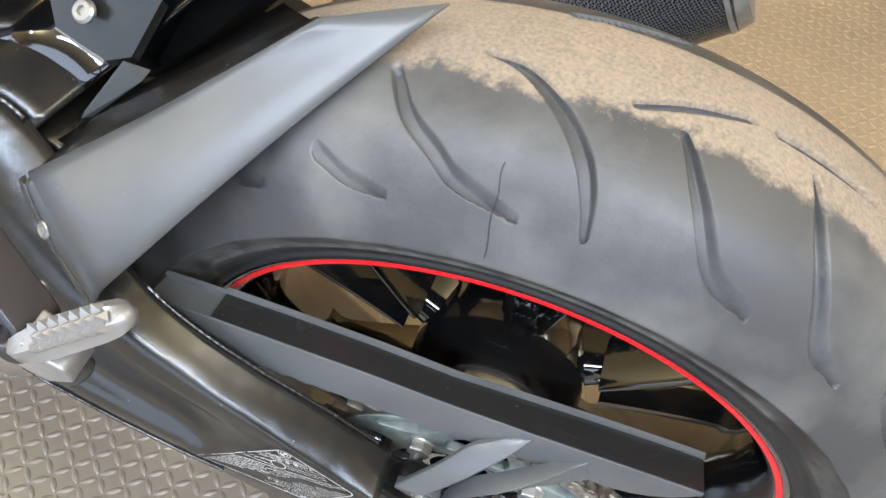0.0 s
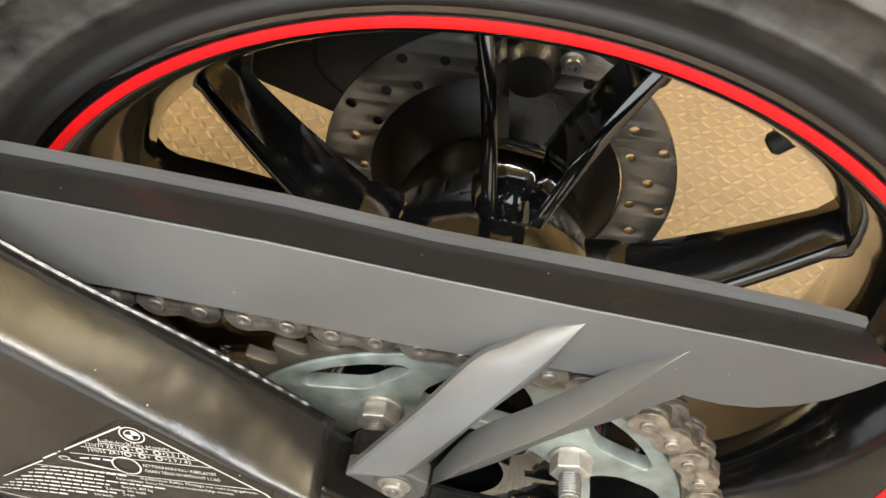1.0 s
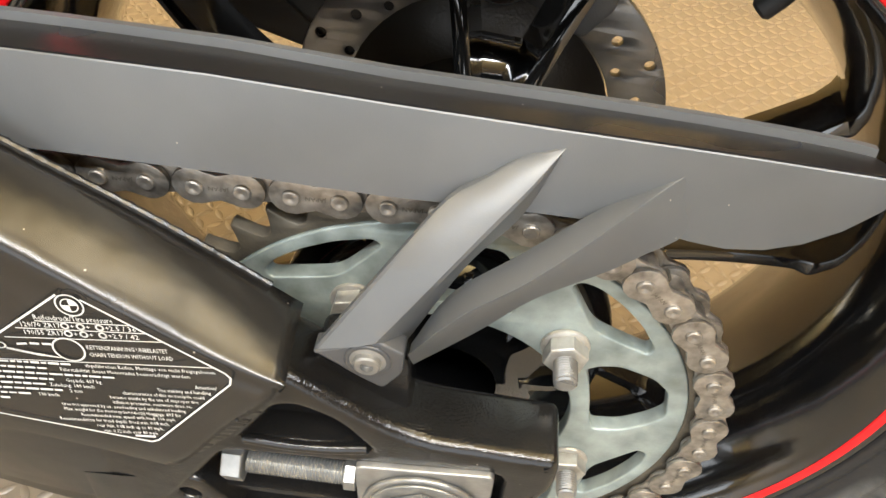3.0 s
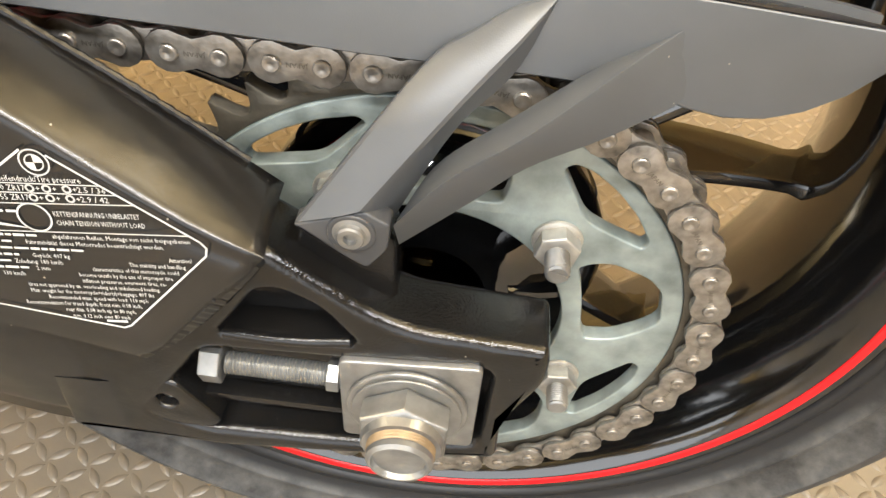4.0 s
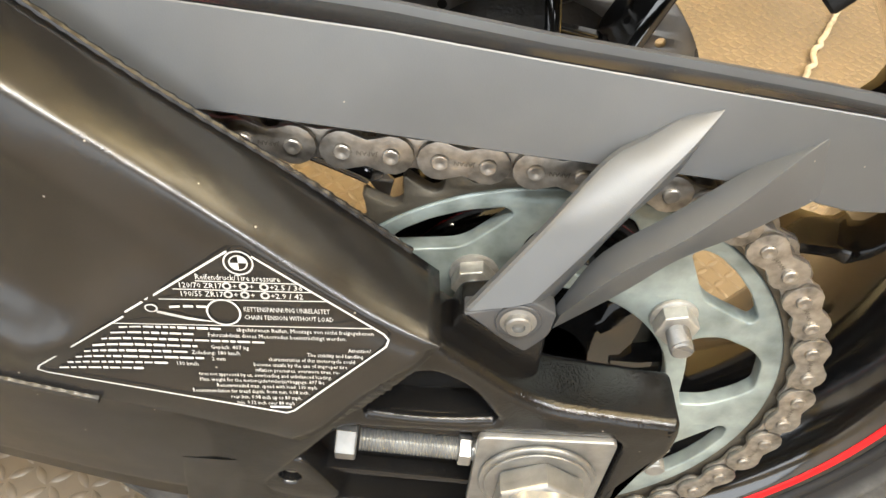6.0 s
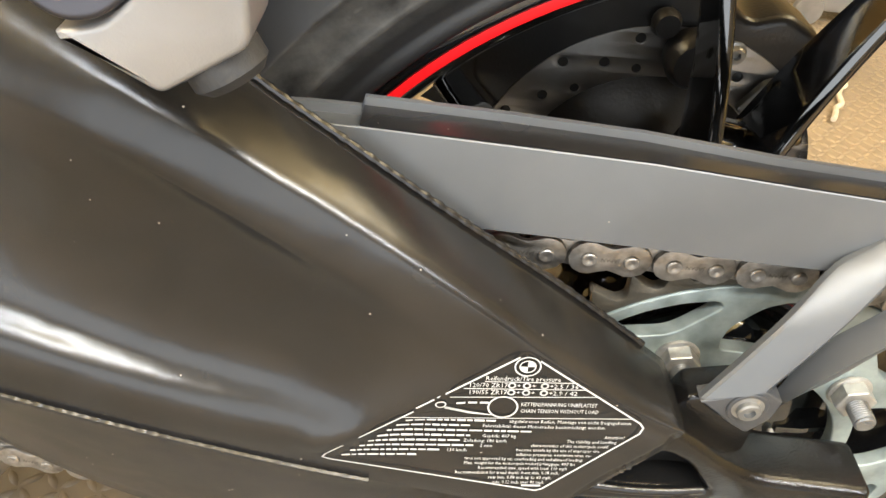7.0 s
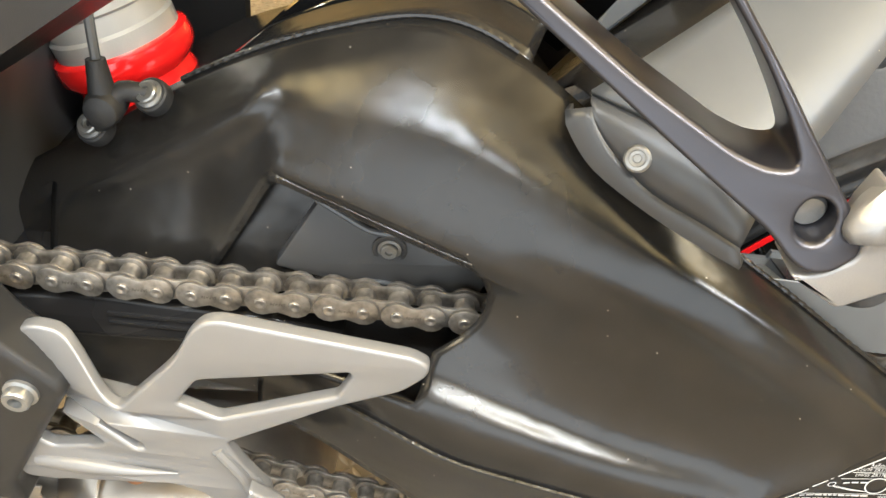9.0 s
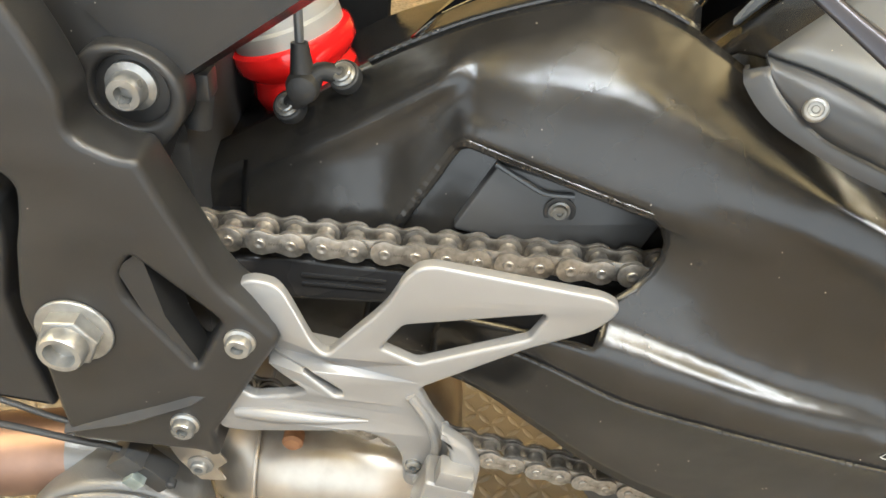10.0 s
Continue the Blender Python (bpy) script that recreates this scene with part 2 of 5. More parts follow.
    L(wall.outputs["Result"], wmix.inputs["B"])
    rub = wmix
    mix = N("ShaderNodeMix")
    mix.data_type = "RGBA"
    mix.inputs["B"].default_value = (0.240, 0.195, 0.138, 1)
    L(f2.outputs[0], mix.inputs["Factor"])
    L(rub.outputs["Result"], mix.inputs["A"])
    L(mix.outputs["Result"], b.inputs["Base Color"])
    ro = N("ShaderNodeMapRange")
    ro.inputs["To Min"].default_value, ro.inputs["To Max"].default_value = 0.52, 0.95
    L(f2.outputs[0], ro.inputs["Value"])
    L(ro.outputs[0], b.inputs["Roughness"])
    bp = N("ShaderNodeBump")
    bp.inputs["Strength"].default_value, bp.inputs["Distance"].default_value = 0.20, 0.0010
    L(n2.outputs["Fac"], bp.inputs["Height"])
    L(bp.outputs[0], b.inputs["Normal"])
    return m


M_TYRE = tyre_material()


def carbon_material():
    m = bpy.data.materials.new("carbon_weave")
    nt, b = nodes_of(m)
    N, L = nt.nodes.new, nt.links.new
    tc, ck, wv = N("ShaderNodeTexCoord"), N("ShaderNodeTexChecker"), N("ShaderNodeTexWave")
    ck.inputs["Scale"].default_value = 640
    ck.inputs["Color1"].default_value, ck.inputs["Color2"].default_value = (0.012, 0.012, 0.013, 1), (0.055, 0.055, 0.058, 1)
    wv.inputs["Scale"].default_value = 400
    L(tc.outputs["Object"], ck.inputs["Vector"])
    L(tc.outputs["Object"], wv.inputs["Vector"])
    L(ck.outputs["Color"], b.inputs["Base Color"])
    bp = N("ShaderNodeBump")
    bp.inputs["Strength"].default_value, bp.inputs["Distance"].default_value = 0.3, 0.0004
    L(wv.outputs["Fac"], bp.inputs["Height"])
    L(bp.outputs[0], b.inputs["Normal"])
    b.inputs["Roughness"].default_value = 0.2
    return m


M_CARBON = carbon_material()


# ---- mesh helpers ----
def finish(name, bm, material, parent=None, label="", smooth=True, angle=35):
    me = bpy.data.meshes.new(name)
    bmesh.ops.recalc_face_normals(bm, faces=bm.faces)
    bm.to_mesh(me)
    bm.free()
    me.materials.append(material)
    if smooth:
        me.shade_smooth()
        me.set_sharp_from_angle(angle=radians(angle))
    ob = new(name, me)
    if parent and parent.parent and parent.parent.parent:  # thing, part, sub-part and no deeper
        parent = parent.parent
    if parent:
        ob.parent = parent
    if label:
        ob["label"] = label
    return ob


def part(name, bm, material, parent, label="", smooth=True, angle=35):
    return finish(name, bm, material, parent, label, smooth, angle)


def merge(*bms):
    out = bmesh.new()
    for b in bms:
        me = bpy.data.meshes.new("tmp")
        b.to_mesh(me)
        b.free()
        out.from_mesh(me)
        bpy.data.meshes.remove(me)
    return out


def moved(bm, m):
    bmesh.ops.transform(bm, matrix=m, verts=bm.verts)
    return bm


def fillet(pts, r, n=4):
    """Rounds the corners of a closed outline; r is one radius or one for each corner."""
    out, k = [], len(pts)
    for i, p in enumerate(pts):
        rad = r[i] if isinstance(r, (list, tuple)) else r
        p, a, b = Vector(p), Vector(pts[i - 1]), Vector(pts[(i + 1) % k])
        da, db = (a - p), (b - p)
        d = min(rad, da.length * 0.45, db.length * 0.45)
        if d < 1e-5:
            out.append(tuple(p))
            continue
        p0, p2 = p + da.normalized() * d, p + db.normalized() * d
        for j in range(n + 1):
            t = j / n
            q = p0 * (1 - t) ** 2 + p * 2 * t * (1 - t) + p2 * t * t
            out.append((q.x, q.y))
    return out


def ring(cx, cz, r, n=32, a0=0.0):
    return [(cx + r * math.cos(a0 + 2 * math.pi * i / n), cz + r * math.sin(a0 + 2 * math.pi * i / n)) for i in range(n)]


def plate(loops, y0, y1, bevel=0.0012, steps=2):
    """A plate in the XZ plane between y0 and y1 with holes and rounded edges; the first loop is the outline."""
    c = bpy.data.curves.new("tmp", "CURVE")
    c.dimensions, c.fill_mode = "2D", "BOTH"
    th = abs(y1 - y0)
    bevel = min(bevel, th * 0.45)
    c.extrude, c.bevel_depth, c.bevel_resolution, c.offset = th / 2 - bevel, bevel, steps, -bevel
    for lp in loops:
        s = c.splines.new("POLY")
        s.points.add(len(lp) - 1)
        for q, p in zip(s.points, lp):
            q.co = (p[0], p[1], 0, 1)
        s.use_cyclic_u = True
    ob = bpy.data.objects.new("tmp", c)
    me = bpy.data.meshes.new_from_object(ob)
    bm = bmesh.new()
    bm.from_mesh(me)
    bpy.data.objects.remove(ob)
    bpy.data.curves.remove(c)
    bpy.data.meshes.remove(me)
    bmesh.ops.remove_doubles(bm, verts=bm.verts, dist=1e-6)
    return moved(bm, pose(0, (y0 + y1) / 2, 0, 90))


def lathe(profile, n=64, cx=0.0, cz=0.0, closed=False, a0=0.0, a1=2 * math.pi):
    """Turns a profile of (radius, y) about the axis parallel to Y through (cx, cz)."""
    bm = bmesh.new()
    full = abs(a1 - a0) > 6.28
    cols = n if full else n + 1
    rows = []
    for r, y in profile:
        rows.append([bm.verts.new((cx + r * math.cos(a0 + (a1 - a0) * i / n), y, cz + r * math.sin(a0 + (a1 - a0) * i / n))) for i in range(cols)])
    k = len(rows)
    for j in range(k if closed else k - 1):
        p, q = rows[j], rows[(j + 1) % k]
        for i in range(cols if full else cols - 1):
            i2 = (i + 1) % cols
            bm.faces.new((p[i], p[i2], q[i2], q[i]))
    bmesh.ops.remove_doubles(bm, verts=bm.verts, dist=1e-6)
    return bm


def capped(profile, n=48, cx=0.0, cz=0.0):
    """A solid of revolution: the profile is closed with points on the axis."""
    return lathe([(1e-7, profile[0][1]), *profile, (1e-7, profile[-1][1])], n, cx, cz)


def tube(pts, radii, n=12, caps=True):
    """A round tube along a line of points."""
    bm = bmesh.new()
    pts = [Vector(p) for p in pts]
    if isinstance(radii, (int, float)):
        radii = [radii] * len(pts)
    up, rows = None, []
    for i, p in enumerate(pts):
        d = (pts[min(i + 1, len(pts) - 1)] - pts[max(i - 1, 0)]).normalized()
        if up is None:
            up = d.orthogonal().normalized()
        up = (up - d * up.dot(d)).normalized()
        s = d.cross(up)
        rows.append([bm.verts.new(p + radii[i] * (up * math.cos(2 * math.pi * k / n) + s * math.sin(2 * math.pi * k / n))) for k in range(n)])
    for a, b in zip(rows, rows[1:]):
        for k in range(n):
            bm.faces.new((a[k], a[(k + 1) % n], b[(k + 1) % n], b[k]))
    if caps:
        bm.faces.new(rows[0][::-1])
        bm.faces.new(rows[-1])
    return bm


def loft(sections, closed=True, caps=True):
    """A skin over sections that have the same number of points."""
    bm = bmesh.new()
    rows = [[bm.verts.new(p) for p in s] for s in sections]
    n = len(rows[0])
    for a, b in zip(rows, rows[1:]):
        for k in range(n if closed else n - 1):
            bm.faces.new((a[k], a[(k + 1) % n], b[(k + 1) % n], b[k]))
    if caps:
        bm.faces.new(rows[0][::-1])
        bm.faces.new(rows[-1])
    return bm


def sheet(pts_rows, thick):
    """A moulded sheet over rows of points, with thickness towards the wheel."""
    bm = bmesh.new()
    rows = [[bm.verts.new(p) for p in r] for r in pts_rows]
    for a, b in zip(rows, rows[1:]):
        for i in range(len(a) - 1):
            bm.faces.new((a[i], a[i + 1], b[i + 1], b[i]))
    return bm


def softened(bm, w, seg=2, limit=0.35):
    es = [e for e in bm.edges if len(e.link_faces) == 2 and e.calc_face_angle(0) > limit]
    bmesh.ops.bevel(bm, geom=es, offset=w, segments=seg, profile=0.6, affect="EDGES", clamp_overlap=True)
    return bm


def box(x0, x1, y0, y1, z0, z1, bevel=0.0, seg=2):
    bm = bmesh.new()
    bmesh.ops.create_cube(bm, size=1, matrix=pose((x0 + x1) / 2, (y0 + y1) / 2, (z0 + z1) / 2) @ Matrix.Diagonal((x1 - x0, y1 - y0, z1 - z0, 1)))
    return softened(bm, bevel, seg) if bevel else bm


def spline(pts, n):
    """Catmull-Rom through the points, n samples a span."""
    P = [Vector(p) for p in pts]
    P = [2 * P[0] - P[1], *P, 2 * P[-1] - P[-2]]
    out = []
    for i in range(1, len(P) - 2):
        a, b, c, d = P[i - 1:i + 3]
        for k in range(n):
            t = k / n
            out.append(0.5 * (2 * b + (c - a) * t + (2 * a - 5 * b + 4 * c - d) * t * t + (3 * b - a - 3 * c + d) * t ** 3))
    out.append(P[-2])
    return out


def bolt(name, x, y, z, r, h, material, parent, socket=0.45, flange=1.35, label=""):
    """A flanged screw head with a socket, its axis along Y, its seat at y, facing the bike's left."""
    prof = [(r * flange, y), (r * flange, y - h * 0.22), (r * 1.02, y - h * 0.34), (r, y - h * 0.85), (r * 0.88, y - h),
            (r * socket, y - h), (r * socket * 0.95, y - h * 0.45)]
    return part(name, capped(prof, 28, x, z), material, parent, label)


def hexagon(x, z, r, y0, y1, bore=0.0, rot=0.0):
    """A hexagon nut with chamfered corners."""
    loops = [ring(x, z, r, 6, rot)]
    if bore:
        loops.append(ring(x, z, bore, 24))
    return plate(loops, y0, y1, r * 0.1, 2)


AXLE = Vector((0, 0, 0.32))
CHAIN_Y = -0.1085
PITCH = 0.015875
TEETH = 45
PITCH_R = PITCH / 2 / math.sin(math.pi / TEETH)
PIN0 = radians(53.2)

# ---- room ----
def room():
    bm = bmesh.new()
    bmesh.ops.create_grid(bm, x_segments=8, y_segments=8, size=4.0)
    floor = tagged(finish("floor", bm, M_FLOOR, smooth=False), "tan coated checker plate floor, scuffed and dusty", "floor", kind="structure")
    # raised lozenges of the checker plate, in two directions by turns
    V, Fc = [], []
    shape = [(-1, 0, 0), (-0.5, 0.75, 0.55), (0, 1, 1), (0.5, 0.75, 0.55), (1, 0, 0), (0.5, -0.75, 0.55), (0, -1, 1), (-0.5, -0.75, 0.55), (0, 0, 1.15)]
    step = 0.0165
    rng = random.Random(4)
    for i in range(-62, 74):
        for j in range(-32, 96):
            x, y = i * step, j * step
            a = radians(38 if (i + j) % 2 else -52)
            ca, sa, k = math.cos(a), math.sin(a), len(V)
            h = 0.0026 * rng.uniform(0.8, 1.1)
            for u, v, w in shape:
                px, py = u * 0.0104, v * 0.0037
                # foot of the lozenge lies in the plate, its crown stands proud
                edge = 1 if w >= 1.1 else 0
                V.append((x + px * ca - py * sa, y + px * sa + py * ca, h if edge else 0.0001))
            for u in (0.62, -0.62):
                V.append((x + u * 0.0104 * ca, y + u * 0.0104 * sa, h * 0.92))
            c0, c1, c2 = k + 8, k + 9, k + 10
            Fc += [(k, k + 1, c2), (k + 1, k + 2, c0, c2), (k + 2, k + 3, c1, c0), (k + 3, k + 4, c1), (k + 4, k + 5, c1), (k + 5, k + 6, c0, c1), (k + 6, k + 7, c2, c0), (k + 7, k, c2)]
    me = bpy.data.meshes.new("tread_relief")
    me.from_pydata(V, [], Fc)
    me.materials.append(M_FLOOR)
    me.shade_smooth()
    ob = new("tread_relief", me)
    ob.parent = floor
    tagged(ob, "raised lozenge pattern of the checker plate", kind="stuff")
    for nm, args in (("wall_north", (-4, 4, 4, 4.15, 0, 2.7)), ("wall_east", (4, 4.15, -3.05, 4.15, 0, 2.7))):
        tagged(finish(nm, box(*args), M_WALL, smooth=False), "unseen garage wall, tan for warm reflections", "wall", kind="structure")
    # front wall, unseen; its opening is assumed and only frames the west fill lamp
    west = plate([[(-3.05, 0), (4.15, 0), (4.15, 2.7), (-3.05, 2.7)], [(-2.75, 0.32), (-0.45, 0.32), (-0.45, 1.98), (-2.75, 1.98)]], 4.0, 4.15, 0.002)
    tagged(finish("wall_west", moved(west, Matrix.Rotation(radians(90), 4, "Z")), M_WALL, smooth=False), "unseen tan garage wall with an assumed opening for the fill light", "wall", kind="structure")
    door = [(-2.95, 0.05), (1.45, 0.05), (1.45, 2.25), (-2.95, 2.25)]
    tagged(finish("wall_south", plate([[(-4, 0), (4, 0), (4, 2.7), (-4, 2.7)], door], -3.05, -2.9, 0.002), M_PLASTER, smooth=False), "light plastered garage wall with an open door", "wall", kind="structure")
    tagged(finish("ceiling", box(-4.15, 4.15, -3.05, 4.15, 2.7, 2.8), M_CEIL, smooth=False), "unseen tan garage ceiling, coloured for warm reflections", "ceiling", kind="structure")


room()

# ---- motorcycle ----
bike = new("motorcycle")
tagged(bike, "black sports motorcycle with red-striped wheels standing on the tan floor", "motorcycle")


# rear wheel
def tyre_radius(y):
    return 0.32 - 2.139 * y ** 2 - 700.0 * y ** 4


# grooves of one pitch of the tread: lines of (angle in degrees, y in metres, half width in metres)
GROOVES = [
    [(98.9, -0.008, 0.0012), (95.2, -0.014, 0.0032), (91.4, -0.0307, 0.0036), (88.4, -0.0486, 0.0036), (86.7, -0.0629, 0.003), (85.7, -0.0742, 0.0018)],
    [(106.2, -0.0258, 0.0026), (104.0, -0.0476, 0.0034), (100.8, -0.0611, 0.0034), (98.3, -0.069, 0.0028), (92.2, -0.0759, 0.0008)],
    [(85.2, -0.0165, 0.0026), (80.6, -0.0055, 0.0031), (75.3, 0.0045, 0.0024)],
    [(92.7, 0.036, 0.0024), (87.5, 0.041, 0.003), (81.9, 0.046, 0.0022)],
    [(80.8, -0.0215, 0.0026), (78.0, -0.0478, 0.0036), (74.1, -0.0689, 0.003), (68.5, -0.0756, 0.0008)],
    [(72.5, 0.004, 0.0025), (67.6, 0.0048, 0.0031), (61.3, 0.0046, 0.0023)],
    [(68.3, -0.009, 0.0022), (66.1, -0.0429, 0.0034), (61.3, -0.0693, 0.0028), (55.4, -0.0758, 0.0008)],
    [(112.8, -0.0648, 0.003), (109.7, -0.0724, 0.0022), (105.4, -0.0766, 0.0008)],
]


def tyre_mesh():
    ys = np.concatenate([np.linspace(-0.0890, 0.052, 200), np.linspace(0.056, 0.0890, 10)])
    an = np.concatenate([np.linspace(0, radians(52), 90, endpoint=False), np.linspace(radians(52), radians(118), 560, endpoint=False), np.linspace(radians(118), 2 * np.pi, 360, endpoint=False)])
    na = len(an)
    A, Y = np.meshgrid(an, ys, indexing="ij")
    R = tyre_radius(Y)
    depth = np.zeros_like(R)
    period = radians(50.0)
    for g in GROOVES:
        pts = spline([(radians(a), y, w) for a, y, w in g], 6)
        for rep in range(-2, 6):
            for p, q in zip(pts, pts[1:]):
                a0, a1 = p.x + rep * period, q.x + rep * period
                if rep and radians(50) < max(a0, a1) and min(a0, a1) < radians(120):
                    continue
                if min(a0, a1) > radians(330) or max(a0, a1) < radians(-30):
                    continue
                sel = np.abs((A - (a0 + a1) / 2 + np.pi) % (2 * np.pi) - np.pi) < abs(a1 - a0) / 2 + 0.03
                u = ((A[sel] - a0 + np.pi) % (2 * np.pi) - np.pi) * 0.31
                v = Y[sel] - p.y
                dx, dy = (a1 - a0) * 0.31, q.y - p.y
                t = np.clip((u * dx + v * dy) / (dx * dx + dy * dy + 1e-12), 0, 1)
                d = np.hypot(u - t * dx, v - t * dy)
                w = (p.z + (q.z - p.z) * t) * 1.05
                depth[sel] = np.maximum(depth[sel], np.clip((w + 0.0003 - d) / 0.0007, 0, 1) * 0.0060)
    R = R - depth
    tread = np.stack([R * np.cos(A), Y, R * np.sin(A)], -1)
    # sidewalls: bead, ridge, bulge, shoulder step
    side = [(0.2215, -0.0690), (0.2220, -0.0730), (0.2232, -0.0745), (0.2255, -0.0752), (0.2275, -0.0750), (0.2286, -0.0742), (0.2302, -0.0746), (0.2345, -0.0764), (0.2392, -0.0792), (0.2402, -0.0804), (0.2418, -0.0806), (0.2428, -0.0802), (0.2480, -0.0828),
            (0.2530, -0.0850), (0.2560, -0.0866), (0.2576, -0.0880), (0.2584, -0.0889)]
    near = np.stack([np.stack([r * np.cos(an), np.full(na, y), r * np.sin(an)], -1) for r, y in side], 1)
    far = near[:, ::-1] * np.array([1, -1, 1])
    grid = np.concatenate([near, tread, far], 1)
    nb = grid.shape[1]
    idx = np.arange(na * nb).reshape(na, nb)
    nx = np.roll(idx, -1, 0)
    quads = np.stack([idx[:, :-1], nx[:, :-1], nx[:, 1:], idx[:, 1:]], -1).reshape(-1, 4)
    me = bpy.data.meshes.new("tyre")
    me.from_pydata(grid.reshape(-1, 3).tolist(), [], quads.tolist())
    me.materials.append(M_TYRE)
    me.shade_smooth()
    return me


def rear_wheel():
    rim_prof = [(0.2240, -0.0705), (0.2225, -0.0722), (0.2205, -0.0726), (0.2190, -0.0722), (0.2176, -0.0715), (0.2150, -0.0712), (0.2118, -0.0695), (0.2075, -0.0630), (0.2010, -0.0500), (0.1950, -0.0340), (0.1905, -0.0200), (0.1895, 0.0),
                (0.1905, 0.0200), (0.1950, 0.0340), (0.2010, 0.0500), (0.2075, 0.0690), (0.2118, 0.0770), (0.2150, 0.0788), (0.2190, 0.0797), (0.2240, 0.0780),
                (0.2150, 0.0700), (0.2080, 0.0500), (0.2000, 0.0250), (0.1990, 0.0), (0.2000, -0.0250), (0.2080, -0.0480), (0.2150, -0.0640)]
    wheel = part("rear_wheel", lathe(rim_prof, 160, closed=True), M_RIM, bike, "gloss black cast wheel rim with a red edge stripe")
    wheel.matrix_basis = Matrix.Translation(AXLE)
    ty = new("tyre", tyre_mesh())
    ty.parent = wheel
    ty["label"] = "wide grey-black sport tyre with tan sand on its tread"
    bm = bmesh.new()
    rng = random.Random(21)
    for r0, y0, h0, spans in ((.2545, -.0853, .0032, ((99, 112), (127.6, 135.4), (150, 168), (268, 284))),):
        for a0, a1 in spans:
            a = a0
            while a < a1:
                w = rng.uniform(.5, 1.1)
                for u0, u1, r1, r2 in ((a, a + .22, r0 - h0, r0 + h0), (a + .22, a + w, r0 + h0 * rng.choice((-.9, .0, .7)), None)):
                    r2 = r2 or r1 + h0 * .35
                    q = [Vector((r * math.cos(radians(u)), y0 - .0001 - (r - r0) * .30, r * math.sin(radians(u)))) for u, r in ((u0, r1), (u1, r1), (u1, r2), (u0, r2))]
                    f0, f1 = [bm.verts.new(v) for v in q], [bm.verts.new(v + Vector((0, .0015, 0))) for v in q]
                    bm.faces.new(f0)
                    for i in range(4):
                        bm.faces.new((f0[i], f0[(i + 1) % 4], f1[(i + 1) % 4], f1[i]))
                a += w + .45
    tagged(part("sidewall_print", bm, M_TYRE, ty, smooth=False), "raised worn print on the tyre wall", kind="stuff")
    line = []
    for k in range(13):
        y = -.060 - .027 * k / 12
        r, a = tyre_radius(y) + .00005, radians(94.4 + .12 * math.sin(k))
        line.append((r * math.cos(a), y, r * math.sin(a)))
    part("mould_line", tube(line, .00035, 6), M_BLACKRUB, ty)
    red = [(0.2176, -0.0722), (0.2153, -0.0720), (0.2139, -0.0715), (0.2134, -0.0707), (0.2147, -0.0700), (0.2176, -0.0709)]
    part("rim_stripe", lathe(red, 160, closed=True), M_RED, wheel, "bright red stripe round the rim edge")
    hub = [(0.024, -0.060), (0.046, -0.060), (0.060, -0.056), (0.064, -0.046), (0.067, -0.034), (0.070, -0.022), (0.071, -0.008), (0.070, 0.008),
           (0.067, 0.020), (0.062, 0.040), (0.056, 0.075), (0.040, 0.080), (0.024, 0.080)]
    part("hub", lathe(hub, 72, closed=True), M_RIM, wheel)
    # five pairs of deep blades that leave the star's noses side by side
    yv = Vector((0, 1, 0))
    for i in range(5):
        mid = radians(84.5 + 72 * i)
        for s in (-1, 1):
            secs = []
            for k in range(15):
                t = k / 14
                r = 0.084 + t * 0.114
                a = mid + s * radians((7.0 + 5.7 * t) if s > 0 else (9.0 + 7.0 * t))
                flare = max(0.0, (t - 0.84) / 0.16) ** 2
                wf, wb = 0.0036 + 0.0035 * flare, 0.0062 + 0.0050 * flare
                yf, yb = -0.0150 + 0.0250 * t - 0.008 * flare, 0.0340 + 0.0020 * t + 0.008 * flare
                er, et = Vector((math.cos(a), 0, math.sin(a))), Vector((-math.sin(a), 0, math.cos(a)))
                c = er * r
                secs.append([c + yv * yf + et * wf * .5, c + yv * (yf + .0010) + et * wf, c + yv * (yf + .0050) + et * wf * .95, c + yv * (yb - .012) + et * wb, c + yv * yb + et * wb * .7,
                             c + yv * yb - et * wb * .7, c + yv * (yb - .012) - et * wb, c + yv * (yf + .0050) - et * wf * .95, c + yv * (yf + .0010) - et * wf, c + yv * yf - et * wf * .5])
            part("spoke", loft(secs), M_GLOSS, wheel, angle=40)
        # nose of the star between the two blades
        nose = []
        for r, h, yf, yb in ((.050, 20.0, -.010, .034), (.064, 17.0, -.006, .034), (.078, 12.0, -.0020, .036), (.088, 9.6, .0010, .034), (.096, 8.0, .0060, .030), (.101, 6.4, .0120, .024)):
            sec = []
            for f, q in ((-1, 1), (-1, .40), (-.90, .16), (-.66, .05), (-.3, .0), (.3, .0), (.66, .05), (.90, .16), (1, .40), (1, 1)):
                a = mid + radians(h) * f
                sec.append(Vector((r * math.cos(a), yf + (yb - yf) * q, r * math.sin(a))))
            nose.append(sec)
        part("star_nose", loft(nose), M_GLOSS, wheel, angle=50)
    # valve on the inside of the rim
    v0, v1, v2, v3 = Vector((.147, .012, .131)), Vector((.139, .013, .1445)), Vector((.131, .014, .146)), Vector((.1265, .014, .140))
    part("valve", tube(spline([v0, v1, v2, v3], 4), .0042, 12), M_BLACKRUB, wheel)
    part("valve_cap", tube([v3, (.1225, .014, .1350), (.1175, .014, .1290), (.1165, .014, .1278)], [.0052, .0056, .0054, .0040], 14), M_BLACKRUB, wheel, "ribbed black valve cap")
    return wheel


wheel = rear_wheel()


DISC_R = 0.1135


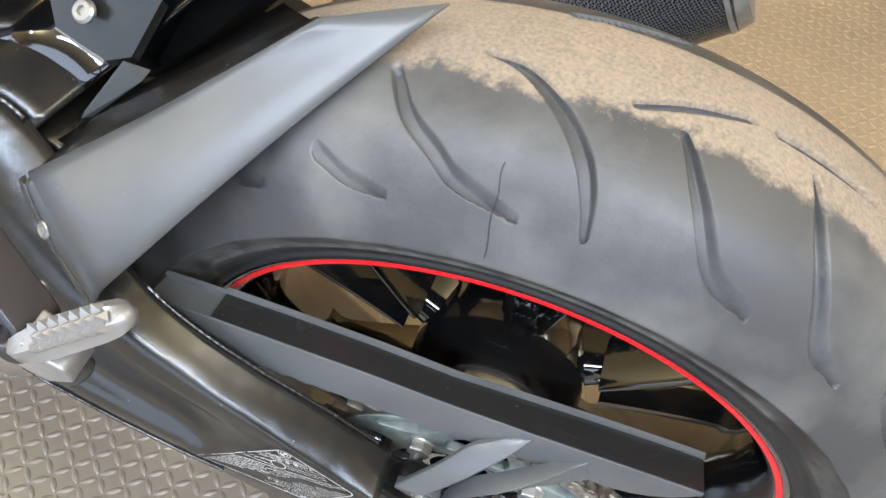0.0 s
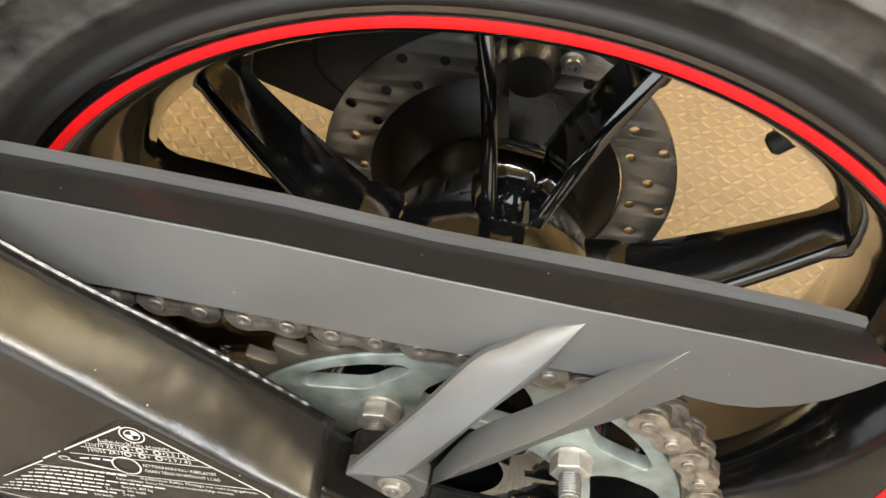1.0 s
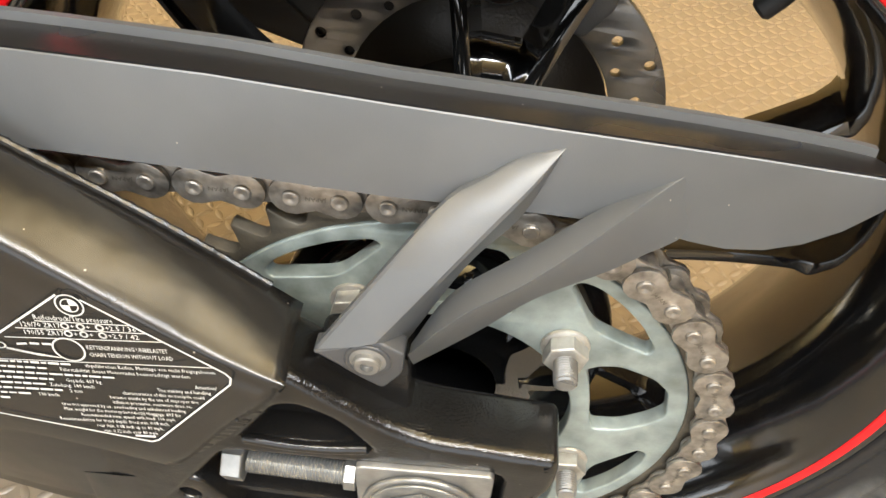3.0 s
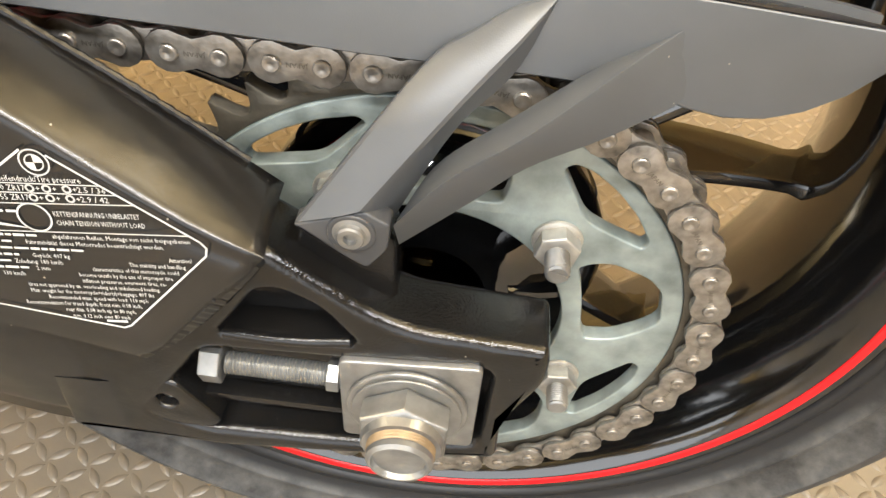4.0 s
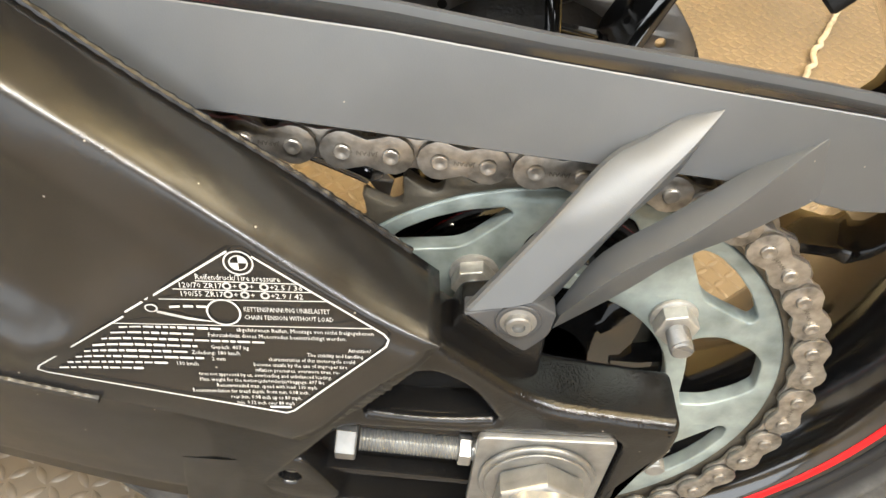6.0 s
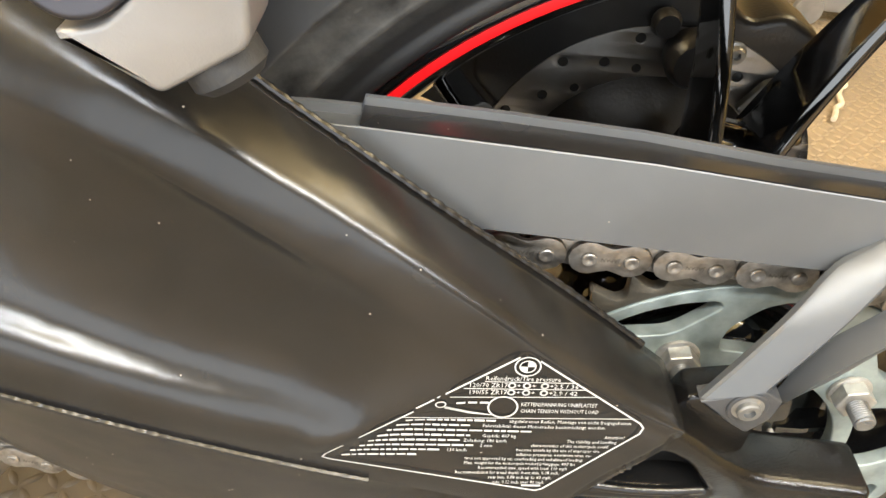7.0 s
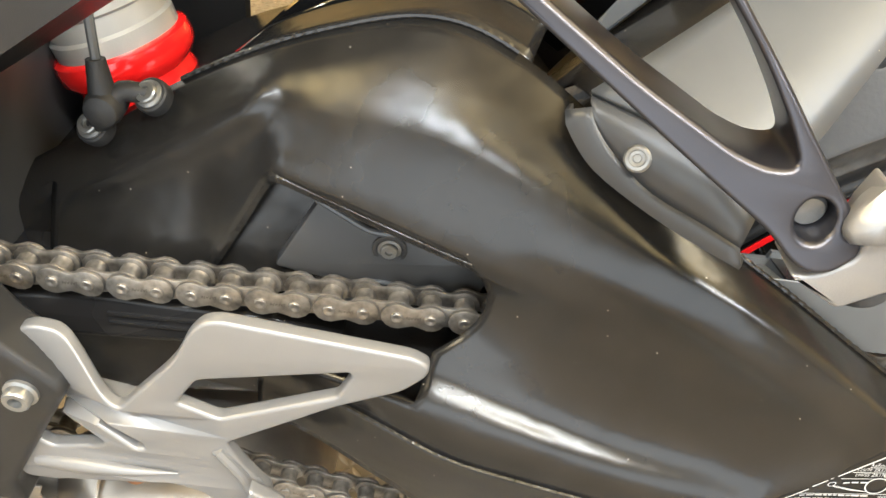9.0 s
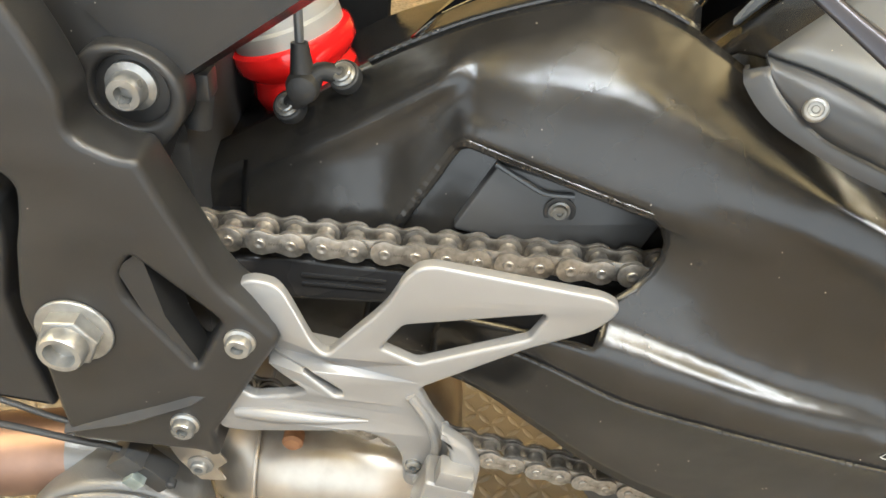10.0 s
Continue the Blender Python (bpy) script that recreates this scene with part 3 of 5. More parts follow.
def brake_disc():
    loops = [ring(0, 0.32, DISC_R, 110), ring(0, 0.32, 0.080, 72)]
    for i in range(14):
        for rr, off, hr in ((0.1065, 0, 0.0033), (0.0955, 0.5, 0.0033), (0.0870, 0.05, 0.0030)):
            a = 2 * math.pi * (i + off) / 14
            loops.append(ring(rr * math.cos(a), 0.32 + rr * math.sin(a), hr, 14))
    disc = part("brake_disc", moved(plate(loops, 0.1010, 0.1060, 0.0004, 1), pose(.002, 0, 0)), M_DISC, bike, "drilled bright steel brake disc")
    car = [(0.081, 0.101), (0.081, 0.106), (0.060, 0.088), (0.045, 0.084), (0.045, 0.080), (0.060, 0.084)]
    part("disc_carrier", lathe(car, 48, 0, 0.32, closed=True), M_CALIPER, disc, "dark disc carrier")
    return disc


brake_disc()


def caliper():
    body = plate([fillet([(-0.120, 0.385), (-0.085, 0.352), (-0.052, 0.372), (-0.040, 0.392), (0.020, 0.392), (0.045, 0.402), (0.070, 0.398), (0.090, 0.412), (0.086, 0.436), (0.060, 0.448), (0.040, 0.440), (0.010, 0.462), (-0.070, 0.462), (-0.120, 0.430)], 0.008)], 0.102, 0.142, 0.006, 3)
    cal = part("brake_caliper", body, M_CALIPER, bike, "dark rear brake caliper over the disc")
    part("piston_housing", moved(capped([(0.017, 0.0), (0.017, -0.012), (0.013, -0.018), (0.004, -0.019)], 28), pose(0.008, 0.096, 0.420)), M_CALIPER, cal, "round piston cover")
    part("caliper_bracket", plate([fillet([(-0.16, 0.37), (-0.05, 0.335), (0.03, 0.315), (0.03, 0.345), (-0.05, 0.39), (-0.15, 0.41)], 0.01)], 0.104, 0.116, 0.003), M_FRAME, cal)
    part("pad_clip", plate([fillet([(0.046, 0.388), (0.058, 0.408), (0.072, 0.414), (0.070, 0.402), (0.056, 0.384)], 0.003)], 0.092, 0.098, 0.001), M_CASTD, cal, "dull silver pad clip")
    part("hose_banjo", capped([(0.008, 0.098), (0.009, 0.094), (0.007, 0.088)], 20, -0.012, 0.438), M_CALIPER, cal)
    bolt("caliper_screw", 0.030, 0.087, 0.428, 0.005, 0.006, M_STEEL, cal)


caliper()


# final drive
def sprocket():
    pts = []
    for i in range(TEETH):
        a = PIN0 + 2 * math.pi * i / TEETH
        h = 2 * math.pi / TEETH
        for f, r in ((0.0, -0.0052), (0.12, -0.0048), (0.24, -0.0025), (0.36, 0.0012), (0.46, 0.0048), (0.54, 0.0048), (0.64, 0.0012), (0.76, -0.0025), (0.88, -0.0048)):
            pts.append(((PITCH_R + r) * math.cos(a + f * h), 0.32 + (PITCH_R + r) * math.sin(a + f * h)))
    teeth = part("sprocket", plate([pts, ring(0, 0.32, 0.1046, 120)], -0.1115, -0.1055, 0.0008, 1), M_TEETH, bike, "zinc-plated rear sprocket with greasy teeth")

    def P(r, deg):
        return (r * math.cos(radians(deg)), 0.32 + r * math.sin(radians(deg)))

    loops = [ring(0, 0.32, 0.1045, 120), ring(0, 0.32, 0.0575, 90)]
    for i in range(5):
        a = 45 + 72 * i
        # a bent teardrop outside each nut, a flared window between two nuts
        slot = [P(.0935, a - 13.5), P(.0968, a - 12), P(.0982, a - 4), P(.0988, a + 4), P(.0988, a + 11), P(.0972, a + 15), P(.0930, a + 16), P(.0868, a + 9), P(.0822, a + 1), P(.0862, a - 6)]
        loops.append(fillet(slot, [.002, .002, .004, .004, .003, .002, .002, .004, .005, .005], 5))
        b = a - 36
        win = [P(.0685, b + 22), P(.0740, b + 22), P(.0815, b + 20), P(.0925, b + 12.5), P(.0966, b + 7), P(.0966, b - 3), P(.0905, b - 7), P(.0800, b - 12), P(.0690, b - 13.5), P(.0662, b - 9), P(.0662, b + 8)]
        loops.append(fillet(win, [.002, .002, .004, .004, .003, .003, .004, .004, .002, .003, .008], 5))
    part("web", plate(loops, -0.1122, -0.1048, 0.0009, 2), M_SPROCKET, teeth, "pale blue-green zinc plated web")
    for i in range(5):
        x, z = P(0.0690, 45.6 + 72 * i)
        nut = merge(capped([(.0092, -.1121), (.0095, -.1128), (.0092, -.1136), (.0080, -.1142)], 32, x, z), hexagon(x, z, .0086, -.1205, -.1138, 0, .3 + i))
        part("nut", nut, M_NUT, teeth, "bare flanged hexagon nut")
        prof = []
        for k in range(9):
            prof += [(.0046, -.1200 - k * .0011), (.0040, -.1200 - k * .0011 - .00055)]
        part("stud", capped(prof + [(.0044, -.1302), (.0036, -.1308)], 24, x, z), M_STEEL, teeth)
    car = [(0.026, -0.1015), (0.040, -0.1015), (0.046, -0.0985), (0.060, -0.0970), (0.069, -0.0880), (0.0755, -0.0740), (0.0768, -0.0680), (0.0760, -0.0600), (0.066, -0.055), (0.026, -0.055)]
    cr = part("sprocket_carrier", lathe(car, 90, 0, 0.32, closed=True), M_GLOSS, teeth)
    # cast ribs of the carrier, seen through the middle of the web
    for i in range(10):
        a = radians(46 + 36 * i)
        d, n = Vector((math.cos(a), 0, math.sin(a))), Vector((-math.sin(a), 0, math.cos(a)))
        rib = []
        for r, w, y in ((.036, .0030, -.1030), (.048, .0024, -.1040), (.060, .0020, -.1030), (.066, .0018, -.0980)):
            c = AXLE + d * r
            rib.append([c + n * w + Vector((0, -.096, 0)), c + n * w * .7 + Vector((0, y, 0)), c - n * w * .7 + Vector((0, y, 0)), c - n * w + Vector((0, -.096, 0))])
        part("carrier_rib", softened(loft(rib), .0006), M_GLOSS, cr)


sprocket()


def link_plate(hw, waist, y0, y1):
    p, n, r = PITCH / 2, 10, hw
    out = []
    for i in range(n + 1):
        a = -2.15 / 1 + 4.30 * i / n
        out.append((p + r * math.cos(a), r * math.sin(a)))
    out.append((0, waist))
    for i in range(n + 1):
        a = math.pi - 2.15 + 4.30 * i / n
        out.append((-p + r * math.cos(a), r * math.sin(a)))
    out.append((0, -waist))
    return plate([out], y0, y1, 0.0004, 1)


def drive_chain():
    chain = new("drive_chain")
    chain.parent = bike
    chain["label"] = "bare steel roller drive chain, lightly greased"
    pins = []
    for s in (-1, 1):
        b = capped([(0.0030, -0.0080), (0.0030, -0.0096), (0.0026, -0.0100), (0.0012, -0.0100), (0.0008, -0.0097)], 12)
        c = capped([(0.0028, 0.0080), (0.0028, 0.0094), (0.0018, 0.0100)], 12)
        pins += [moved(b, pose(s * PITCH / 2, 0, 0)), moved(c, pose(s * PITCH / 2, 0, 0))]
    outer = merge(link_plate(0.0076, 0.0052, -0.0086, -0.0066), link_plate(0.0076, 0.0052, 0.0066, 0.0086), *pins)
    rolls = [moved(capped([(0.0051, -0.0040), (0.0051, 0.0040)], 14), pose(s * PITCH / 2, 0, 0)) for s in (-1, 1)]
    inner = merge(link_plate(0.0074, 0.0056, -0.0062, -0.0043), link_plate(0.0074, 0.0056, 0.0043, 0.0062), *rolls)
    c = bpy.data.curves.new("tmp", "FONT")
    c.body, c.size, c.align_x, c.align_y, c.resolution_u = "JAPAN", .0024, "CENTER", "CENTER", 1
    ob = bpy.data.objects.new("tmp", c)
    me = bpy.data.meshes.new_from_object(ob)
    stamp = bmesh.new()
    stamp.from_mesh(me)
    bpy.data.objects.remove(ob)
    bpy.data.curves.remove(c)
    bpy.data.meshes.remove(me)
    outer = merge(outer, moved(stamp, pose(0, -.00872, 0, 90, 0, 0)))
    meshes = []
    for nm, bm, m in (("outer_link", outer, M_CHAIN), ("inner_link", inner, M_CHAIN)):
        ob = finish(nm, bm, m, angle=40)
        meshes.append(ob.data)
        bpy.data.objects.remove(ob)
    # the stamped letters are darker with grease
    meshes[0].materials.append(M_TEETH)
    for f in meshes[0].polygons:
        if f.center.y < -.0087 and abs(f.center.x) < .0045:
            f.material_index = 1
    # the chain's line: round the sprocket, along the slack lower run, round the front sprocket, back along the upper run
    front, fr = Vector((-0.632, 0, 0.3905)), 0.0432
    line = []
    for i in range(200):
        a = PIN0 - i / 199 * (PIN0 - radians(-94.0))
        line.append(Vector((PITCH_R * math.cos(a), 0, 0.32 + PITCH_R * math.sin(a))))
    p, q = line[-1].copy(), Vector((front.x - 0.006, 0, front.z - fr))
    for i in range(1, 200):
        t = i / 200
        line.append(p.lerp(q, t) + Vector((0, 0, -0.030 * t * (1 - t))))
    for i in range(100):
        a = radians(-98) - i / 99 * radians(172)
        line.append(front + Vector((fr * math.cos(a), 0, fr * math.sin(a))))
    top = Vector((0, 0, 0.32 + PITCH_R))
    for i in range(400):
        line.append(Vector((front.x, 0, front.z + fr)).lerp(top, i / 400) - Vector((0, 0, .0011 * math.sin(math.pi * i / 400))))
    for i in range(1, 60):
        a = radians(90) - i / 60 * (radians(90) - PIN0)
        line.append(Vector((PITCH_R * math.cos(a), 0, 0.32 + PITCH_R * math.sin(a))))
    line.append(line[0].copy())

    def steps(path, n, slack=0.0):
        """Points a pitch apart along a line; slack: how much the first few links draw together."""
        out, i, cur = [path[0]], 0, path[0]
        while len(out) < n and i < len(path) - 1:
            nxt = path[i + 1]
            gap = PITCH - (slack if len(out) < 7 else 0)
            if (nxt - cur).length < gap:
                i += 1
                continue
            a, b = path[i], nxt
            lo, hi = 0.0, 1.0
            for _ in range(30):
                m = (lo + hi) / 2
                lo, hi = (m, hi) if (a.lerp(b, m) - cur).length < gap else (lo, m)
            cur = a.lerp(b, hi)
            out.append(cur)
        return out

    back = steps(line[::-1], 44, .0006)
    ahead = steps(line, 70)
    for seq, odd in ((ahead, 0), (back, 1)):
        for i, (a, b) in enumerate(zip(seq, seq[1:])):
            kind = (i + odd) % 2
            d = b - a
            ob = new("outer_link" if kind == 0 else "inner_link", meshes[kind])
            ob.parent = chain
            ob.matrix_basis = Matrix.Translation((a + b) / 2 + Vector((0, CHAIN_Y, 0))) @ pose(0, 0, 0, 0, math.degrees(-math.atan2(d.z, d.x)), 0)


drive_chain()
from mathutils.bvhtree import BVHTree


# swingarm
def face_y(z):
    """The flat rear part of the outer face leans in a little towards its top."""
    return -0.1675 + 0.085 * (z - 0.36)


ARM_LINES = {}
SHELL = None


def arm_shell():
    """Outer shell of the arm: lines along it (seam, crease, upper roll, panel, lower roll, weld, lower edge), skinned across."""
    fy = face_y
    A = [(-.56, -.035, .428), (-.497, -.042, .472), (-.449, -.048, .507), (-.399, -.057, .537), (-.339, -.064, .560), (-.312, -.065, .556), (-.295, -.068, .548),
         (-.270, -.082, .537), (-.210, -.119, .500), (-.173, -.128, .482), (-.135, -.130, .457), (-.091, -.129, .429), (-.046, -.130, .397)]
    B = [(-.56, -.060, .418), (-.490, -.064, .461), (-.470, -.066, .474), (-.4475, -.068, .4885), (-.4245, -.073, .505), (-.409, -.078, .516), (-.397, -.082, .522), (-.370, -.091, .525), (-.326, -.103, .529), (-.286, -.118, .518),
         (-.241, -.137, .503), (-.201, -.150, .490), (-.152, -.157, .463), (-.114, -.159, .438), (-.067, -.161, .405), (-.044, -.162, .396)]
    C = [(-.56, -.088, .385), (-.435, -.0945, .420), (-.424, -.0945, .440), (-.410, -.0940, .466), (-.401, -.0945, .484), (-.394, -.1000, .4905), (-.352, -.1150, .4840), (-.323, -.1255, .4800), (-.300, -.1340, .4770), (-.280, -.1410, .4755), (-.259, -.147, .4765),
         (-.232, -.151, .469), (-.202, -.157, .457), (-.168, -.160, .438), (-.14, fy(.423), .423), (-.10, fy(.402), .402), (-.050, fy(.388), .388)]
    D = [(-.56, -.088, .380), (-.42, -.092, .430), (-.36, -.122, .432), (-.317, -.138, .424), (-.282, -.146, .416), (-.235, -.152, .404), (-.178, -.1595, .396), (-.15, fy(.395), .395), (-.10, fy(.385), .385), (-.057, fy(.380), .380)]
    E = [(-.56, -.088, .365), (-.42, -.104, .390), (-.36, -.131, .405), (-.325, -.148, .411), (-.282, -.157, .404), (-.235, -.161, .391), (-.178, -.167, .383), (-.14, fy(.378), .378), (-.09, fy(.370), .370), (-.066, fy(.371), .371)]
    F = [(-.56, -.088, .355), (-.42, -.107, .378), (-.362, -.133, .390), (-.337, -.147, .389), (-.306, -.157, .381), (-.244, -.163, .371), (-.18, -.1672, .361), (-.12, fy(.352), .352), (-.088, fy(.345), .345)]
    F2 = [(-.56, -.088, .350), (-.42, -.107, .372), (-.362, -.132, .384), (-.337, -.145, .383), (-.306, -.154, .375), (-.244, -.159, .364), (-.18, -.1615, .353), (-.145, -.1590, .3475), (-.12, -.1553, .3450), (-.104, -.1530, .3425)]
    G = [(-.56, -.088, .340), (-.42, -.110, .352), (-.381, -.125, .356), (-.357, -.130, .342), (-.320, -.135, .316), (-.280, -.139, .293), (-.239, -.143, .279), (-.165, -.1530, .276), (-.140, -.1553, .2745), (-.125, -.1550, .274), (-.1125, -.1530, .2737)]
    n = 110
    cols = []
    cut = int(n * 0.46)
    for line, xc in ((A, -.318), (B, -.314), (C, -.310), (D, -.318), (E, -.324), (F, -.330), (F2, -.330), (G, -.330)):
        L = np.array(line)
        x = np.concatenate([np.linspace(L[0, 0], xc, cut, endpoint=False), np.linspace(xc, L[-1, 0], n - cut)])
        y, z = np.interp(x, L[:, 0], L[:, 1]), np.interp(x, L[:, 0], L[:, 2])
        k = np.ones(7) / 7
        for a in (y, z):
            for _ in range(2):
                p = np.concatenate([2 * a[0] - a[3:0:-1], a, 2 * a[-1] - a[-2:-5:-1]])
                a[:] = np.convolve(p, k, "valid")
        if line is C:  # the window's front corner stays sharp
            keep = np.clip((-.355 - x) / .025, 0, 1)
            y = y * (1 - keep) + np.interp(x, L[:, 0], L[:, 1]) * keep
            z = z * (1 - keep) + np.interp(x, L[:, 0], L[:, 2]) * keep
        cols.append(np.stack([x, y, z], 1))

    def fade(x, x0, x1):
        t = np.clip((x0 - x) / (x0 - x1), 0, 1)
        return t * t * (3 - 2 * t)

    # upper roll stands proud, the panel below it and the lower roll is sunk
    B2 = (cols[1] + cols[2]) / 2
    B2[:, 1] -= 0.0030 * fade(B2[:, 0], -.11, -.20) * (1 - fade(B2[:, 0], -.36, -.42))
    cols.insert(2, B2)
    cols[3][:, 1] += 0.0040 * fade(cols[3][:, 0], -.125, -.20) * (1 - fade(cols[3][:, 0], -.27, -.31))
    cols[4][:, 1] += 0.0034 * fade(cols[4][:, 0], -.150, -.19)
    cols[4][:, 2] += 0.0045 * fade(cols[4][:, 0], -.150, -.19)
    cols[5][:, 1] -= 0.0012 * fade(cols[5][:, 0], -.150, -.19)
    bm = bmesh.new()
    spans = (6, 5, 5, 6, 5, 5, 2, 6)
    rows = []
    for i in range(n):
        pts = [Vector(c[i]) for c in cols]
        # roundness: the upper roll bulges between crease and panel, the lower roll over its ridge
        row = []
        for k in range(len(pts) - 1):
            a, b = pts[k], pts[k + 1]
            pa, pb = pts[max(k - 1, 0)], pts[min(k + 2, len(pts) - 1)]
            if k == 1:
                pa = a.lerp(pa, 0.35)
            for j in range(spans[k]):
                t = j / spans[k]
                if k in (0, 7):
                    q = a.lerp(b, t) + Vector((0, -0.0015, 0.0012 if k == 0 else 0)) * math.sin(math.pi * t)
                else:
                    q = 0.5 * (2 * a + (b - pa) * t + (2 * pa - 5 * a + 4 * b - pb) * t * t + (3 * a - pa - 3 * b + pb) * t ** 3)
                row.append(q)
        row.append(pts[-1])
        # the window's rear end is rounded
        g = math.exp(-((i - cut) / 9) ** 2)
        for k in range(17, 22):
            f = (k - 16) / 3 - 1
            row[k] = row[k] + Vector((0.016 * (1 - f * f) * g, 0.0035 * (1 - f * f) * g, 0))
        for k, q in enumerate(row):
            t = min(1, max(0, ((q.x + .173) * .040 + (q.z - .379) * .028) / (.040 ** 2 + .028 ** 2)))
            d = math.hypot(q.x + .173 - .040 * t, q.z - .379 - .028 * t)
            q = q - Vector((0, .0030 * math.exp(-(d / .0062) ** 2) * (1 - .3 * t), 0))
            # soft pressed crease of the front gusset, steep on its upper side, that ends at the arch
            t = (q.x + .492) / .094
            if -.25 < t < 1.03 and q.z > .43:
                d = q.z - (.4600 + .0665 * t - .004 * math.sin(math.pi * t))
                q = q - Vector((0, .0078 * (math.exp(-(d / .0060) ** 2) if d > 0 else math.exp(-(d / .0105) ** 2)) * min(1, (t + .25) * 3) * min(1, (1.03 - t) * 9), 0))
            row[k] = q
        # the ridge between top face and flank is a tight, even round
        b = row[6]
        ea, eb = row[5] - b, row[7] - b
        p0, p2 = b + ea.normalized() * min(.0055, ea.length * .9), b + eb.normalized() * min(.0055, eb.length * .9)
        row[6:7] = [p0 * (1 - t) ** 2 + b * 2 * t * (1 - t) + p2 * t * t for t in (0, .25, .5, .75, 1)]
        rows.append([bm.verts.new(q) for q in row])
    ARM_LINES["seam"], ARM_LINES["foot"], ARM_LINES["window"] = cols[0].copy(), cols[6].copy(), cols[3].copy()
    w0, w1 = 20, 26
    for i in range(n - 1):
        for k in range(len(rows[0]) - 1):
            if w0 <= k < w1 and i < cut:
                continue
            if k >= w1 and rows[i][k].co.x < -0.405:
                continue
            if w1 <= k < w1 + 5 and i < cut:
                continue
            if 6 <= k < w0 and rows[i][k].co.x < -0.52:
                continue
            bm.faces.new((rows[i][k], rows[i + 1][k], rows[i + 1][k + 1], rows[i][k + 1]))
    bmesh.ops.delete(bm, geom=[v for v in bm.verts if not v.link_faces], context="VERTS")
    return bm


def weld_bead(pts, r, n_step=0.0022, seed=1, amp=0.22):
    """A row of overlapping weld scales along a line."""
    line = spline(pts, 8)
    rng = random.Random(seed)
    out, acc = [], 0.0
    fine = []
    for a, b in zip(line, line[1:]):
        k = max(1, int((b - a).length / (n_step / 3)))
        fine += [a.lerp(b, i / k) for i in range(k)]
    rad = [r * (0.84 + amp * ((i % 4) / 3) * rng.uniform(.7, 1.2) + rng.uniform(-0.04, 0.04)) for i in range(len(fine))]
    return tube(fine, rad, 8)


def swingarm():
    global SHELL
    SHELL = arm_shell()
    arm = part("swingarm", SHELL.copy(), M_ARM, bike, "satin black aluminium swingarm with welds and dust specks", angle=42)
    sol = arm.modifiers.new("wall", "SOLIDIFY")
    sol.thickness, sol.offset = 0.004, -1
    # top of the arch behind the seam, running across to the far side
    top = []
    for p in ARM_LINES["seam"]:
        if -.428 < p[0] < -.288:
            a = Vector(p)
            top.append([a + Vector((.25 * y, y, -.0008 + .05 * y)) for y in (0, .012, .030, .055, .085, .115, .145)])
    br = part("arch_top", sheet(top, .004), M_ARM, arm, "smooth glossy top of the arm's arch", angle=60)
    m = br.modifiers.new("wall", "SOLIDIFY")
    m.thickness, m.offset = .004, -1
    # main box behind the shell, with the pivot end
    outl = fillet([(-.66, .43), (-.60, .425), (-.541, .434), (-.489, .466), (-.44, .493), (-.395, .510), (-.345, .526), (-.31, .523), (-.285, .506), (-.25, .47), (-.27, .42), (-.33, .365), (-.362, .318), (-.40, .302), (-.56, .290), (-.66, .30)], 0.012)
    part("main_beam", plate([outl], -0.0640, 0.0825, 0.010, 3), M_ARM, arm)
    # axle carrier with adjuster slot and the small triangular pocket; its top runs level, then climbs to the arm
    body = fillet([(-.140, .3465), (-.088, .346), (-.060, .384), (-.053, .3935), (-.044, .3885), (-.030, .3780), (-.015, .3668), (-.001, .3600), (.023, .3582), (.0475, .3565), (.0490, .350), (.0490, .338), (.0365, .309), (.0375, .285), (-.022, .2745), (-.075, .2685), (-.140, .2710)],
                  [.002, .004, .004, .003, .006, .008, .008, .008, .008, .002, .002, .005, .004, .003, .004, .004, .002])
    slot = fillet([(-.104, .290), (-.074, .3365), (-.024, .3395), (.029, .3435), (.029, .294), (-.022, .284), (-.080, .281)], 0.006)
    tri = fillet([(-.0665, .3470), (-.0510, .3710), (-.0435, .3725), (-.0310, .3660), (-.0195, .3500)], [.002, .004, .004, .006, .002])
    part("axle_carrier", plate([body, slot, tri], -0.1565, -0.128, 0.0048, 7), M_CARRIER, arm, angle=60)
    part("carrier_wall", plate([fillet([(-.110, .272), (-.105, .345), (-.060, .382), (-.040, .380), (-.016, .360), (.0, .352), (.044, .346), (.034, .290), (-.022, .278)], .004)], -0.142, -0.128, 0.001), M_CARRIER, arm)
    part("pocket_rib", tube(spline([(-.0655, -.1545, .3462), (-.0500, -.1556, .3470), (-.0350, -.1556, .3480), (-.0205, -.1545, .3492)], 5), .0022, 18), M_CARRIER, arm)
    # raised corner with a threaded hole below the adjuster
    part("boss", plate([fillet([(-.112, .290), (-.096, .313), (-.089, .311), (-.074, .2875), (-.078, .2825), (-.102, .281)], 0.004), ring(-.0950, .2980, .0042, 20)], -0.1560, -0.141, 0.0018, 2), M_CARRIER, arm)
    part("thread", lathe([(.0046, -.152), (.0040, -.1505), (.0046, -.149), (.0040, -.1475), (.0046, -.146), (.0040, -.1445)], 20, -.0950, .2980), M_STEEL, arm)
    # adjuster grooves as thin bars; paler grey paints the light they catch
    for i in range(5):
        x = -.0570 + i * .0062
        part("adjuster_mark", box(x, x + .0011, -.1436, -.1415, .3030, .3115, .0002, 1), M_GREY, arm)
    part("slot_ledge", box(-.082, -.022, -.1500, -.140, .2950, .2990, .0012), M_CARRIER, arm)
    # far leg of the arm
    leg = []
